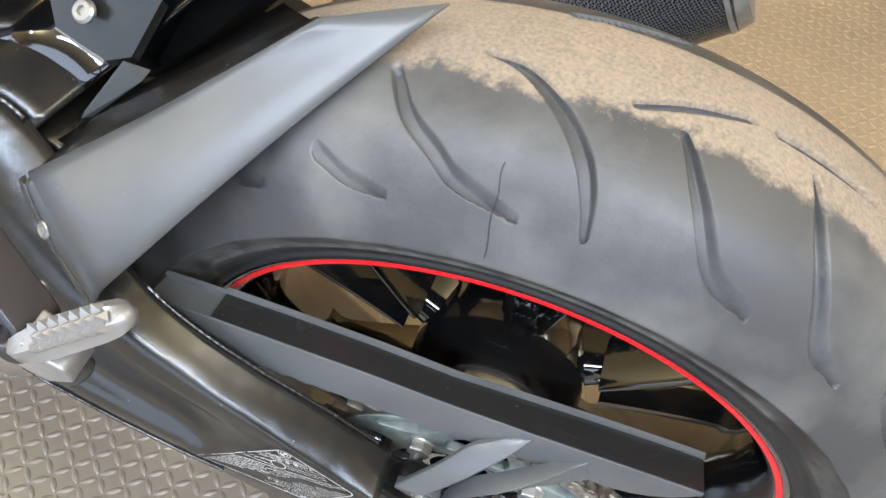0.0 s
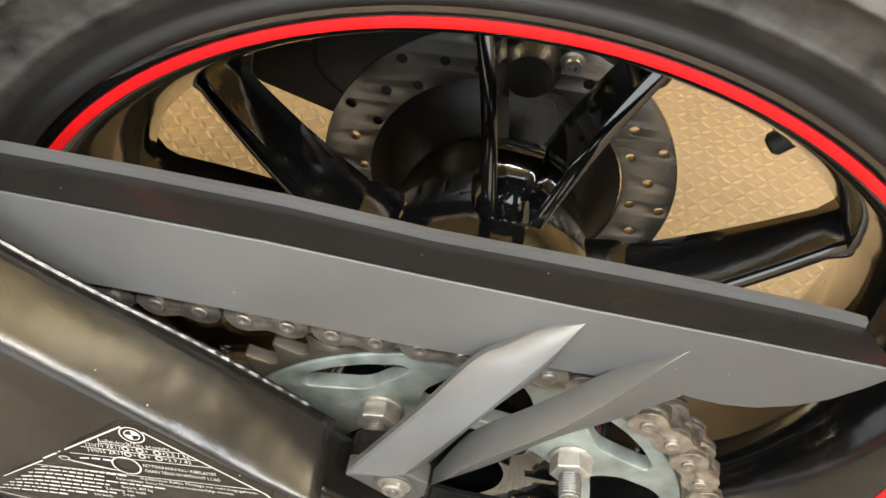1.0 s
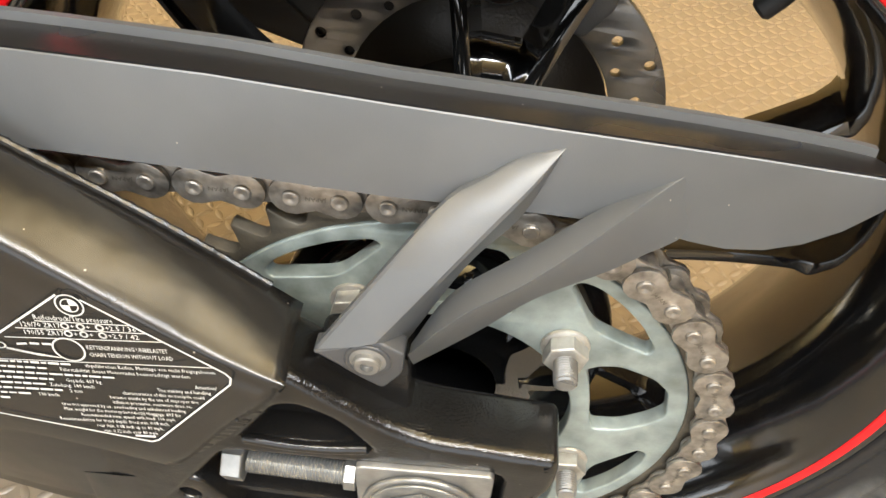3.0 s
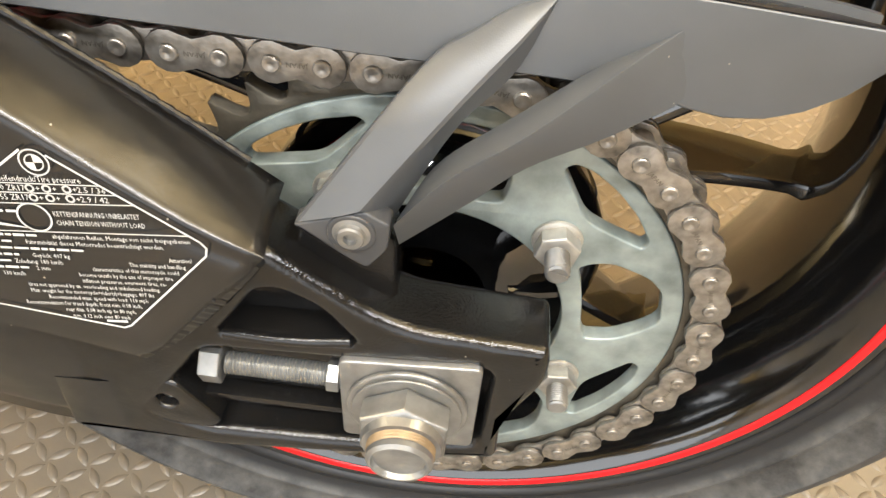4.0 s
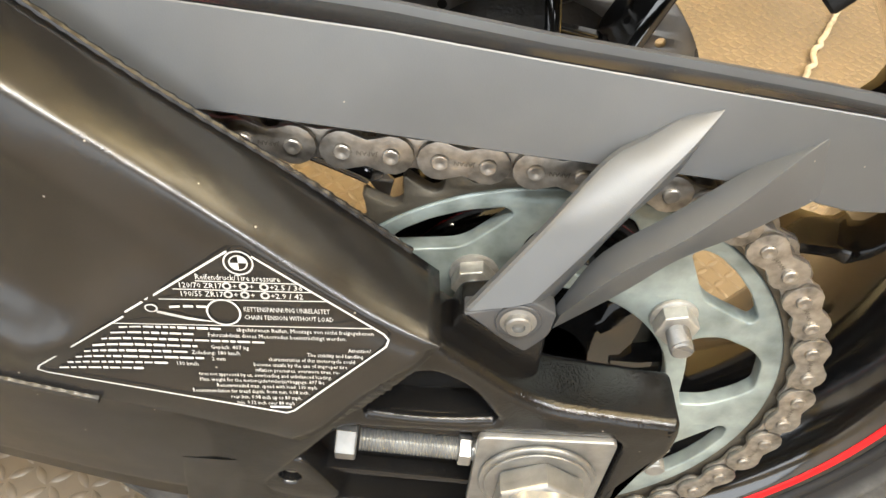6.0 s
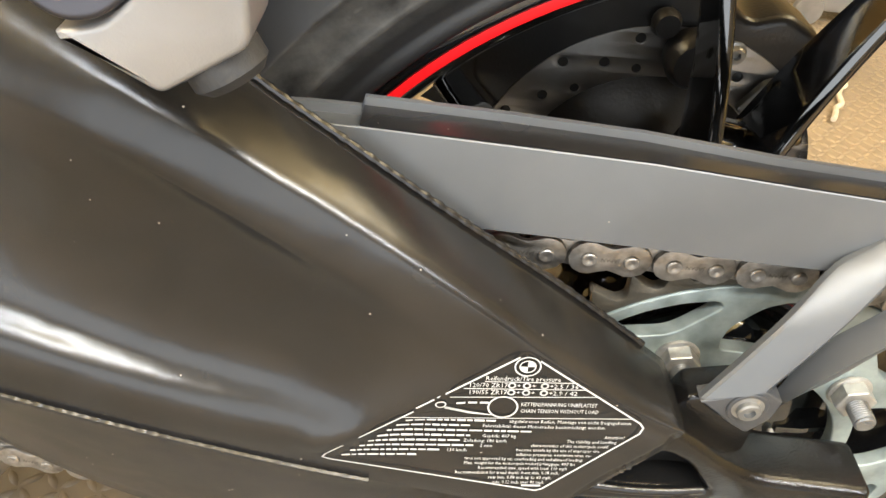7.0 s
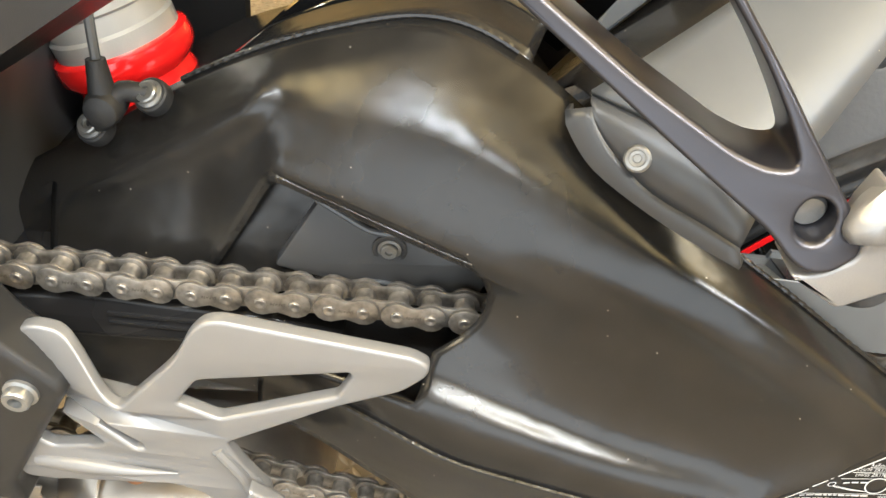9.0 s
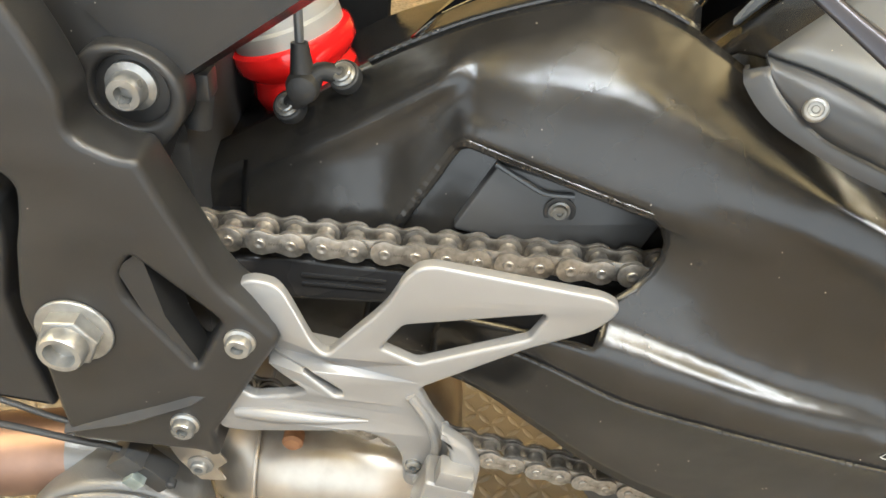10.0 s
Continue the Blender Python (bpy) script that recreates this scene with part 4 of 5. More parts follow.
    for x, z, h, y in ((-.33, .47, .06, .10), (-.26, .455, .06, .125), (-.18, .420, .058, .132), (-.12, .410, .045, .136), (-.06, .385, .038, .138), (0, .345, .036, .138), (.05, .32, .028, .138)):
        leg.append([(x, y - .016, z - h), (x, y + .016, z - h), (x, y + .020, z), (x, y + .014, z + h), (x, y - .014, z + h), (x, y - .018, z)])
    part("far_leg", softened(loft(leg), .004), M_ARM, arm)
    # welds
    for key, x0, x1, r, amp, out in (("seam", -.206, -.047, .0013, .30, .0004), ("seam", -.450, -.288, .0016, .25, .0004), ("foot", -.372, -.150, .0014, .34, .0010)):
        line = [Vector(p) + Vector((0, -out, out)) for p in ARM_LINES[key] if x0 <= p[0] <= x1]
        part("weld_seam", weld_bead(line[::2], r, seed=int(-x0 * 100), amp=amp), M_ARM, arm)
    line = [Vector(p) + Vector((0, .0036, .0004)) for p in ARM_LINES["window"] if -.440 <= p[0] <= -.302]
    part("weld_seam", weld_bead(line, .0042, seed=5, amp=.02), M_ARM, arm)
    part("weld_seam", weld_bead([(-.1300, -.1620, .3550), (-.1050, -.1622, .3495), (-.088, -.1622, .3480), (-.070, -.1615, .3655), (-.056, -.1605, .3830), (-.049, -.1580, .3925)], .0058, seed=6, amp=.07), M_ARM, arm)
    # the shell's lower end runs out smoothly onto the carrier
    skin, run = BVHTree.FromBMesh(SHELL), []
    for k in range(9):
        z = .2765 + .0040 * k
        p = skin.ray_cast(Vector((-.1360, -.30, z)), Vector((0, 1, 0)))[0]
        y = min(p.y, -.1572) if p else -.1572
        run.append([(-.1375, y + .0006, z), (-.1360, y - .0002, z), (-.1285, y * .6 - .1570 * .4, z), (-.1200, -.1571, z), (-.1120, -.1562, z)])
    part("shell_end", sheet(run, .003), M_ARM, arm, angle=60)
    # plastic chain slider screwed on the beam, below and above the chain
    back = plate([fillet([(-.445, .360), (-.432, .440), (-.402, .494), (-.385, .496), (-.300, .476), (-.280, .440), (-.285, .385), (-.34, .345)], .004)], -0.084, -0.055, 0.002)
    front = plate([fillet([(-.398, .437), (-.377, .474), (-.318, .462), (-.289, .450), (-.300, .428), (-.36, .431)], 0.003)], -0.0915, -0.078, 0.0012)
    for q in (back, front):
        for v in q.verts:
            v.co.y += .22 * (v.co.z - .452)
    part("recess_plate", back, M_ARM, arm)
    sl = part("chain_slider", front, M_DARKPL, arm, "grey-black plastic chain slider")
    bolt("slider_screw", -.343, -.0915, .452, .0042, .003, M_STEEL, sl)
    part("slider_ring", plate([ring(-.343, .452, .0085, 28), ring(-.343, .452, .0062, 28)], -0.0925, -0.0912, 0.0004), M_DARKPL, sl)
    part("slider_strip", tube(spline([(-.379, -.0880, .4745), (-.364, -.0905, .4672), (-.352, -.0920, .4620), (-.337, -.0920, .4618)], 4), .0016, 8), M_GREY, sl)
    part("lower_slider", plate([fillet([(-.60, .412), (-.48, .421), (-.395, .418), (-.36, .405), (-.40, .396), (-.60, .388)], .004)], -0.112, -0.058, 0.003), M_LEDGE, sl)
    part("slider_rib", box(-.475, -.430, -.1135, -.110, .4105, .4125, .0006), M_LEDGE, sl)
    part("slider_rib", box(-.475, -.430, -.1135, -.110, .4050, .4065, .0006), M_LEDGE, sl)
    part("slider_lug", tube(spline([(-.362, -.093, .428), (-.352, -.096, .4345), (-.340, -.096, .4340), (-.333, -.093, .428)], 4), .0012, 8), M_GREY, sl)
    return arm


arm = swingarm()


def sticker():
    """Tyre pressure and chain tension sticker: white print on the black arm."""
    w = []

    def stroke(pts, t, closed=False):
        pts = [Vector(p) for p in pts]
        seq = list(zip(pts, pts[1:] + (pts[:1] if closed else []))) if closed else list(zip(pts, pts[1:]))
        bm = bmesh.new()
        for a, b in seq:
            d = (b - a).normalized()
            nrm = Vector((-d.y, d.x)) * t / 2
            e = d * t * 0.3
            vs = [bm.verts.new((*(p), 0)) for p in (a - e + nrm, a - e - nrm, b + e - nrm, b + e + nrm)]
            bm.faces.new(vs)
        w.append(bm)

    def text(s, x, z, size, right=False, wide=1.0, ang=0.0):
        c = bpy.data.curves.new("tmp", "FONT")
        c.body, c.size = s, size
        c.align_x = "RIGHT" if right else "LEFT"
        c.resolution_u = 1
        ob = bpy.data.objects.new("tmp", c)
        me = bpy.data.meshes.new_from_object(ob)
        bm = bmesh.new()
        bm.from_mesh(me)
        bpy.data.objects.remove(ob)
        bpy.data.curves.remove(c)
        bpy.data.meshes.remove(me)
        w.append(moved(bm, Matrix.Translation((x, z, 0)) @ Matrix.Rotation(ang, 4, "Z") @ Matrix.Diagonal((wide, 1, 1, 1))))

    # sticker's own axes: u along its lines of print, v up across them; origin at the round mark
    stroke([(0.0042, 0.0024), (0.0415, -0.0262), (0.0430, -0.0285), (0.0422, -0.0315), (0.0110, -0.0622), (0.0085, -0.0632), (-0.0675, -0.0470), (-0.0700, -0.0450), (-0.0688, -0.0427), (-0.0375, -0.0212)], 0.00065)
    stroke([(-0.0362, -0.0190), (-0.0030, 0.0040)], 0.0007)
    stroke(ring(0, 0, 0.0042, 24), 0.0005, True)
    stroke(ring(0, 0, 0.0026, 20), 0.0004, True)
    bm = bmesh.new()
    for a0 in (0, math.pi):
        vs = [bm.verts.new((0, 0, 0))] + [bm.verts.new((0.0024 * math.cos(a0 + math.pi / 2 * i / 5), 0.0024 * math.sin(a0 + math.pi / 2 * i / 5), 0)) for i in range(6)]
        bm.faces.new(vs)
    w.append(bm)
    for v, u0, u1 in ((-0.0072, -0.0135, 0.0165), (-0.0103, -0.0205, 0.0205), (-0.0136, -0.0250, 0.0250), (-0.0240, -0.0415, 0.0385)):
        stroke([(u0, v), (u1, v)], 0.00035)
    text("Reifendruck/Tire pressure", -0.0135, -0.0066, 0.0031, wide=0.76)
    for v, a, b in ((-0.0098, "120/70 ZR17", "2.5 / 36"), (-0.0131, "190/55 ZR17", "2.9 / 42")):
        text(a, -0.0190, v, 0.0029, wide=0.85)
        text(b, 0.0095, v, 0.0029, wide=0.95)
        for u in (-0.0045, 0.0005, 0.0065):
            stroke(ring(u, v + 0.0010, 0.0011, 12), 0.0006, True)
            text("+", u + 0.0016, v + 0.0001, 0.0026)
    stroke(ring(-0.0068, -0.0193, 0.0050, 28), 0.0006, True)
    stroke(ring(-0.0281, -0.0172, 0.0017, 16), 0.0005, True)
    for s in (0.0, 0.0012, 0.0024):
        stroke([(-0.0268, -0.0185 - s * 0.4), (-0.0180, -0.0218 - s * 0.3), (-0.0105, -0.0232)], 0.0003)
    for i in range(3):
        stroke([(-0.0225 + i * 0.0040, -0.0172), (-0.0200 + i * 0.0040, -0.0172)], 0.0009)
    text("KETTENSPANNUNG UNBELASTET", -0.0007, -0.0186, 0.0026, wide=0.66)
    text("CHAIN TENSION WITHOUT LOAD", -0.0007, -0.0218, 0.0026, wide=0.665)
    # long block: readable ends of the lines, bars where the print is too small to read
    rng = random.Random(7)
    tails = [("abgefahrenen Reifen, Montage von nicht freigegebenen", .046), ("Fahrstabilität dieses Motorrades beeinträchtigt werden.", .046), ("", 0), ("Gepäck: 407 kg", .0130), ("Zuladung: 180 km/h", .0165), ("2 mm", .0048), ("130 km/h", .0078), ("", 0)]
    for i in range(8):
        v = -0.0270 - i * 0.00262
        left = -0.0385 - (i + 1) * 0.0033
        right = (0.0385, 0.0300, 0.0040, -0.0010, -0.0040, -0.0090, -0.0180, -0.0330)[i]
        if tails[i][0]:
            text(tails[i][0], right, v, 0.0024, right=True, wide=0.80)
            right -= tails[i][1]
        u = left + 0.002
        while u < right - 0.003:
            k = min(right, u + rng.uniform(0.0010, 0.0042))
            stroke([(u, v + 0.0008), (k, v + 0.0008)], rng.uniform(.0007, .0010))
            u = k + 0.0011
    eng = ["Attention!", "The stability and handling", "characteristics of this motorcycle could", "become unsafe by the use of improper tire", "inflation pressures, overworn tires, re-",
           "tires not approved by us, overloading and unbalanced loading.", "Max. weight for the motorcycle+rider(s)+baggage: 897 lbs", "Recommended max. speed with load: 110 mph",
           "Recommendation for tread depth: front min. 0.08 inch,", "rear min. 0.08 inch up to 80 mph,", "min. 0.12 inch over 80 mph"]
    for i, s in enumerate(eng):
        text(s, 0.0375 - i * 0.0026, -0.0345 - i * 0.00252, 0.0024, right=True, wide=0.72)
    stroke([(0.0035, -0.0606), (0.0100, -0.0606)], 0.0009)
    out = merge(*w)
    # lay it on the face: turned with the arm's slope, along the leaning plane
    skin = BVHTree.FromBMesh(SHELL)
    for v in out.verts:
        x = -0.1055 + 0.997 * v.co.x - 0.0785 * v.co.y
        z = 0.4228 + 0.096 * v.co.x + 0.995 * v.co.y
        p = skin.ray_cast(Vector((x, -.30, z)), Vector((0, 1, 0)))[0]
        y = face_y(z)
        v.co = (x, (min(y, p.y) if p and p.y > y - .012 else y) - 0.0005, z)
    return part("sticker", out, M_WHITE, arm, "white printed tyre pressure and chain tension sticker", smooth=False)


sticker()


def axle():
    ax = part("axle_block", plate([fillet([(-.0245, .343), (.0265, .3475), (.0265, .297), (-.0235, .296)], 0.0035)], -0.1590, -0.1555, 0.0008), M_STEEL, bike, "bare steel axle plate with a big hexagon nut")
    part("axle_washer", plate([ring(.001, .3205, .0225, 48)], -0.1615, -0.1592, 0.0010), M_STEEL, ax)
    part("axle_washer", plate([ring(.001, .3205, .0205, 48)], -0.1628, -0.1616, 0.0005), M_STEEL, ax)
    part("axle_nut", merge(hexagon(.001, .3205, .0180, -0.1735, -0.1628, 0, 0.52), lathe([(.0150, -.1730), (.0142, -.1765), (.0118, -.1765)], 40, .001, .3205)), M_STEEL, ax)
    prof = []
    for i in range(4):
        y = -.1755 - i * .0012
        prof += [(.0124, y), (.0117, y - .0006)]
    part("axle_thread", lathe(prof, 32, .001, .3205), M_RUST, ax, "yellowed axle thread")
    part("axle_end", capped([(.0120, -.1800), (.0120, -.1822), (.0108, -.1835), (.0100, -.1835), (.0092, -.1815)], 36, .001, .3205), M_STEEL, ax)
    scr = part("adjuster_screw", moved(capped([(.0042, -.046), (.0042, .0)], 16), pose(-.026, -.152, .3245, 0, 0, 90)), M_STEEL, ax, "long threaded chain adjuster screw")
    th = []
    for i in range(34):
        th += [(.0046, i * .00125), (.0040, i * .00125 + .0006)]
    part("screw_thread", moved(lathe(th, 18), pose(-.068, -.152, .3245, 0, 0, -90)), M_STEEL, scr)
    part("screw_head", moved(hexagon(0, 0, .0085, 0, .008, 0, .2), pose(-.077, -.152, .3245, 0, 0, -90)), M_STEEL, scr)
    part("lock_nut", moved(hexagon(0, 0, .0062, 0, .005, 0, .5), pose(-.030, -.152, .3245, 0, 0, -90)), M_STEEL, scr)


axle()


def along(line, n):
    """n points at even steps along a smooth line."""
    fine = spline(line, 12)
    run = np.concatenate([[0], np.cumsum([(b - a).length for a, b in zip(fine, fine[1:])])])
    xyz = np.array(fine)
    return [Vector([np.interp(q, run, xyz[:, k]) for k in range(3)]) for q in np.linspace(0, run[-1], n)]


def chain_guard():
    # stations along the guard: x, height of the fold, of the lower edge and of the raised lip
    st = [(-.2100, .4790, .4540, .4740), (-.1850, .4797, .4500, .4750), (-.1690, .4799, .4478, .4752), (-.1680, .4799, .4477, .4790), (-.1200, .4788, .4472, .4782), (-.0700, .4775, .4460, .4765),
          (-.0200, .4742, .4440, .4722), (.0300, .4708, .4418, .4680), (.0620, .4686, .4385, .4650), (.0760, .4676, .4338, .4636), (.0880, .4667, .4314, .4622), (.1000, .4657, .4318, .4608),
          (.1110, .4648, .4352, .4594), (.1210, .4640, .4415, .4580), (.1290, .4634, .4500, .4566), (.1335, .4630, .4560, .4556)]
    secs, ledge = [], []
    for x, zf, zb, zl in st:
        k = max(0.0, x / .1335)
        yf, yb, yl = -.1185 + .0045 * k, -.1245 + .0112 * k, -.0980 + .0095 * max(0.0, (x + .02) / .155)
        zm = (zf + zb) / 2
        secs.append([(x, yl + .0026, zl), (x, yl, zl + .0002), (x, yl - .0008, min(zl - .0030, zf - .0040)), (x, yf + .0022, zf - .0014), (x, yf + .0004, zf - .0001), (x, yf, zf - .0005), (x, (yf + yb) / 2 - .0009, zm),
                     (x, yb, zb + .0009), (x, yb + .0010, zb), (x, yb + .0022, zb + .0006), (x, (yf + yb) / 2 + .0016, zm), (x, yf + .0050, zf - .0050), (x, yl + .0026, min(zl - .0050, zf - .0060))])
        if x > -.1685:
            ledge.append([(x, yl - .0006, zl - .0026), (x, yf + .0012, zf + .0001), (x, yf + .0012, zf - .0030), (x, yl - .0004, zl - .0046)])
    g = part("chain_guard", loft(secs), M_GREY, bike, "matt grey plastic chain guard with two struts", angle=26)
    part("top_ledge", loft(ledge), M_LEDGE, g, "dark glossy ledge along the guard's top", angle=28)
    # two pointed blades that grow out of the guard and meet at the screw tab: left edge, ridge, right edge
    blades = ((((-.0372, -.1510, .4005), (-.0150, -.1405, .4320), (.0000, -.1290, .4490), (.0100, -.1250, .4552), (.0210, -.1210, .4622), (.0325, -.1186, .4655)),
               ((-.0160, -.1530, .4102), (.0010, -.1450, .4322), (.0160, -.1348, .4490), (.0250, -.1275, .4580), (.0325, -.1190, .4655)),
               ((-.0090, -.1400, .3960), (.0080, -.1345, .4290), (.0210, -.1270, .4420), (.0272, -.1215, .4510), (.0326, -.1184, .4653))),
              (((-.0070, -.1470, .4000), (.0042, -.1395, .4182), (.0240, -.1330, .4325), (.0460, -.1240, .4465), (.0580, -.1200, .4530), (.0690, -.1163, .4595)),
               ((-.0070, -.1530, .4060), (.0080, -.1500, .4232), (.0260, -.1438, .4340), (.0420, -.1358, .4450), (.0520, -.1290, .4512), (.0620, -.1210, .4555), (.0692, -.1168, .4596)),
               ((-.0060, -.1440, .3890), (.0140, -.1405, .4060), (.0300, -.1350, .4180), (.0500, -.1275, .4252), (.0620, -.1225, .4302), (.0745, -.1180, .4385), (.0730, -.1160, .4580))))
    for left, ridge, right in blades:
        n = 26
        L, R, S = (along([Vector(p) for p in q], n) for q in (left, ridge, right))
        ss = []
        for a, m, b in zip(L, R, S):
            t = .0034
            soft1, soft2 = m.lerp(a, .34) - Vector((0, .0010, 0)) * min(1, (a - m).length / .01), m.lerp(b, .12)
            ss.append([a + Vector((0, t, -.0006)), a + Vector((0, .0006, 0)), a.lerp(m, .06) - Vector((0, .0003, 0)), soft1, m.lerp((soft1 + soft2) / 2, .35), soft2, b, b + Vector((0, t, -.0006))])
        part("strut", loft(ss), M_GREY, g, angle=24)
    tab = fillet([(-.0376, .4002), (-.0160, .4085), (-.0080, .4040), (-.0085, .3940), (-.0150, .3845), (-.0225, .3890)], [.0006, .001, .001, .003, .002, .003])
    part("screw_tab", plate([tab], -0.1520, -0.1440, 0.0008, 2), M_GREYDK, g, "dark screw tab of the guard")
    part("screw_seat", plate([ring(-.0197, .3995, .0076, 32), ring(-.0197, .3995, .0058, 32)], -0.1528, -0.1514, 0.0005), M_GREYDK, g)
    bolt("guard_screw", -.0197, -.1518, .3995, .0044, .0034, M_STEEL, g, .5, 1.45, "bright torx guard screw")
    # cast lug of the arm that carries the tab
    part("tab_mount", plate([fillet([(-.0380, .3930), (-.0110, .4000), (-.0070, .3880), (-.0060, .3620), (-.0260, .3660), (-.0420, .3780)], .003)], -0.1445, -0.1290, .002), M_CARRIER, g)


chain_guard()


def hugger():
    # main face: from the fold over the side flap up to the tyre's crown
    fold = along([Vector(p) for p in ((-.2690, -.1030, .5490), (-.2500, -.1165, .5480), (-.2323, -.1285, .5440), (-.2190, -.1372, .5390), (-.2060, -.1425, .5290))], 9)
    P3, P4 = Vector((-.072, .000, .650)), Vector((-.1300, -.0223, .6400))
    rows = []
    for i, a in enumerate(fold):
        v = i / 8
        b = P4.lerp(P3, v)
        rows.append([a.lerp(b, j / 12) + Vector((0, -.0010, -.0040 + .0090 * v)) * math.sin(math.pi * j / 12) for j in range(13)])
    h = part("rear_mudguard", sheet(rows, .003), M_GREY, bike, "matt grey plastic rear mudguard hugging the tyre", angle=25)
    m = h.modifiers.new("wall", "SOLIDIFY")
    m.thickness, m.offset = .003, 1
    # glossy inner flank: a level band behind the fold, then down to the cut-out
    E = along(rows[0], 14)
    B = along([Vector(p) for p in ((-.2720, -.0725, .5395), (-.2555, -.0585, .5560), (-.2310, -.0490, .5715), (-.1400, -.0136, .6290))], 14)
    Q = along([Vector(p) for p in ((-.2900, -.0620, .5310), (-.2620, -.0485, .5530), (-.2350, -.0350, .5740), (-.2060, -.0080, .5900), (-.1700, .0150, .6140))], 14)
    tf = part("inner_flank", sheet([[e, e.lerp(b, .08) + Vector((-.0003, 0, .0004)), e.lerp(b, .5) + Vector((0, 0, .0006)), e.lerp(b, .92), b, b.lerp(q, .15) - Vector((0, 0, .001)), q - Vector((0, 0, .006))] for e, b, q in zip(E, B, Q)], .003), M_ARM, h, "dark glossy inner flank of the mudguard", angle=60)
    m = tf.modifiers.new("wall", "SOLIDIFY")
    m.thickness, m.offset = .0025, -1
    # open cut-out; black walls and bottom paint the shade inside it
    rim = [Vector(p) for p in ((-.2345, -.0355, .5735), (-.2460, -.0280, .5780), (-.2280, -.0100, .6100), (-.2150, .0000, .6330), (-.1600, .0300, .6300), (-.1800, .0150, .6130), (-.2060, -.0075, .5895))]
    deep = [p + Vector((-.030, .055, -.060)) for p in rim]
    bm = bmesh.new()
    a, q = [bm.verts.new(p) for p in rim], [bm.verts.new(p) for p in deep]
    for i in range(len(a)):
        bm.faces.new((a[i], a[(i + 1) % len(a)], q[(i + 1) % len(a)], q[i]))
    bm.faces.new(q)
    part("cut_out", bm, M_VOID, h, "open cut-out in the mudguard, its inside coloured black for shade", smooth=False)
    part("wedge", loft([[(-.2705, -.0560, .5455), (-.2700, -.0530, .5480), (-.2660, -.0520, .5450)], [(-.2345, -.0380, .5725), (-.2405, -.0400, .5870), (-.2330, -.0300, .5745)]]), M_GREY, h, "light grey moulded wedge", angle=20)
    plate_in = [Vector(p) for p in ((-.2890, -.0300, .5860), (-.2640, -.0300, .5700), (-.2450, -.0285, .5785), (-.2280, -.0105, .6100), (-.2500, .0050, .6300), (-.3000, -.0100, .6150))]
    bm = bmesh.new()
    a, q = [bm.verts.new(p) for p in plate_in], [bm.verts.new(p + Vector((.001, .002, -.006))) for p in plate_in]
    bm.faces.new(a)
    bm.faces.new(q[::-1])
    for i in range(len(a)):
        bm.faces.new((a[i], q[i], q[(i + 1) % len(a)], a[(i + 1) % len(a)]))
    part("mount_tab", softened(bm, .001), M_ARM, h, "dark glossy mounting tab")
    bm = loft([[(-.2895, -.0310, .5855), (-.2890, -.0290, .5862), (-.2870, -.0270, .5800)], [(-.2640, -.0320, .5695), (-.2635, -.0290, .5705), (-.2620, -.0270, .5650)]])
    part("tab_edge", bm, M_GREY, h)
    sc = part("mount_screw", capped([(.0070, 0), (.0070, -.002), (.0055, -.0036), (.0028, -.0036), (.0024, -.0015)], 24), M_STEEL, h, "bright button-head screw")
    sc.matrix_basis = Matrix.Translation((-.2695, -.0245, .5985)) @ Vector((-.1, -.62, .78)).to_track_quat("-Y", "Z").to_matrix().to_4x4()
    # gloss black inner guard that rises behind the arm's arch
    deck = []
    for p in ARM_LINES["seam"]:
        if -.430 < p[0] < -.290:
            deck.append([Vector(p) + Vector((.10 * v - .02 * v * v, .026 + .11 * v, -.006 + .060 * v + .004 * math.sin(math.pi * v))) for v in (0, .2, .4, .6, .8, 1)])
    ig = part("inner_guard", sheet(deck, .003), M_GLOSS, h, "gloss black inner mudguard", angle=60)
    m = ig.modifiers.new("wall", "SOLIDIFY")
    m.thickness, m.offset = .003, -1
    # side flap: a rounded face under the fold with a flush screw, and a lighter strip along its lower edge
    outer = [Vector(p) for p in ((-.2784, -.1054, .5424), (-.2768, -.1083, .5366), (-.2670, -.1172, .5262), (-.2532, -.1269, .5198), (-.2317, -.1407, .5136), (-.2099, -.1538, .5096))]
    inner = [Vector(p) for p in ((-.2690, -.1090, .5467), (-.2666, -.1122, .5413), (-.2589, -.1190, .5336), (-.2439, -.1303, .5246), (-.2253, -.1417, .5206), (-.2112, -.1505, .5171))]
    n = 18
    O, N, U = along(outer, n), along(inner, n), along(fold, n)
    out = Vector((-.35, -.75, .45)).normalized()
    face, strip = [], []
    for o, a, u in zip(O, N, U):
        w = (u - a).length
        face.append([a + out * .0004] + [a.lerp(u, f) + out * .17 * w * math.sin(math.pi * f) for f in (.15, .3, .45, .6, .75, .9)] + [u])
        strip.append([o + Vector((.002, .004, .001)), o, o.lerp(a, .35) + out * .0007, o.lerp(a, .7) + out * .0009, a + out * .0006])
    sw = part("side_flap", sheet(face, .003), M_GREYDK, h, "dark grey side flap of the mudguard", angle=50)
    m = sw.modifiers.new("wall", "SOLIDIFY")
    m.thickness, m.offset = .002, -1
    lp = part("flap_lip", sheet(strip, .002), M_GREYDK, h, "lighter rolled lower lip", angle=40)
    m = lp.modifiers.new("wall", "SOLIDIFY")
    m.thickness, m.offset = .0018, -1
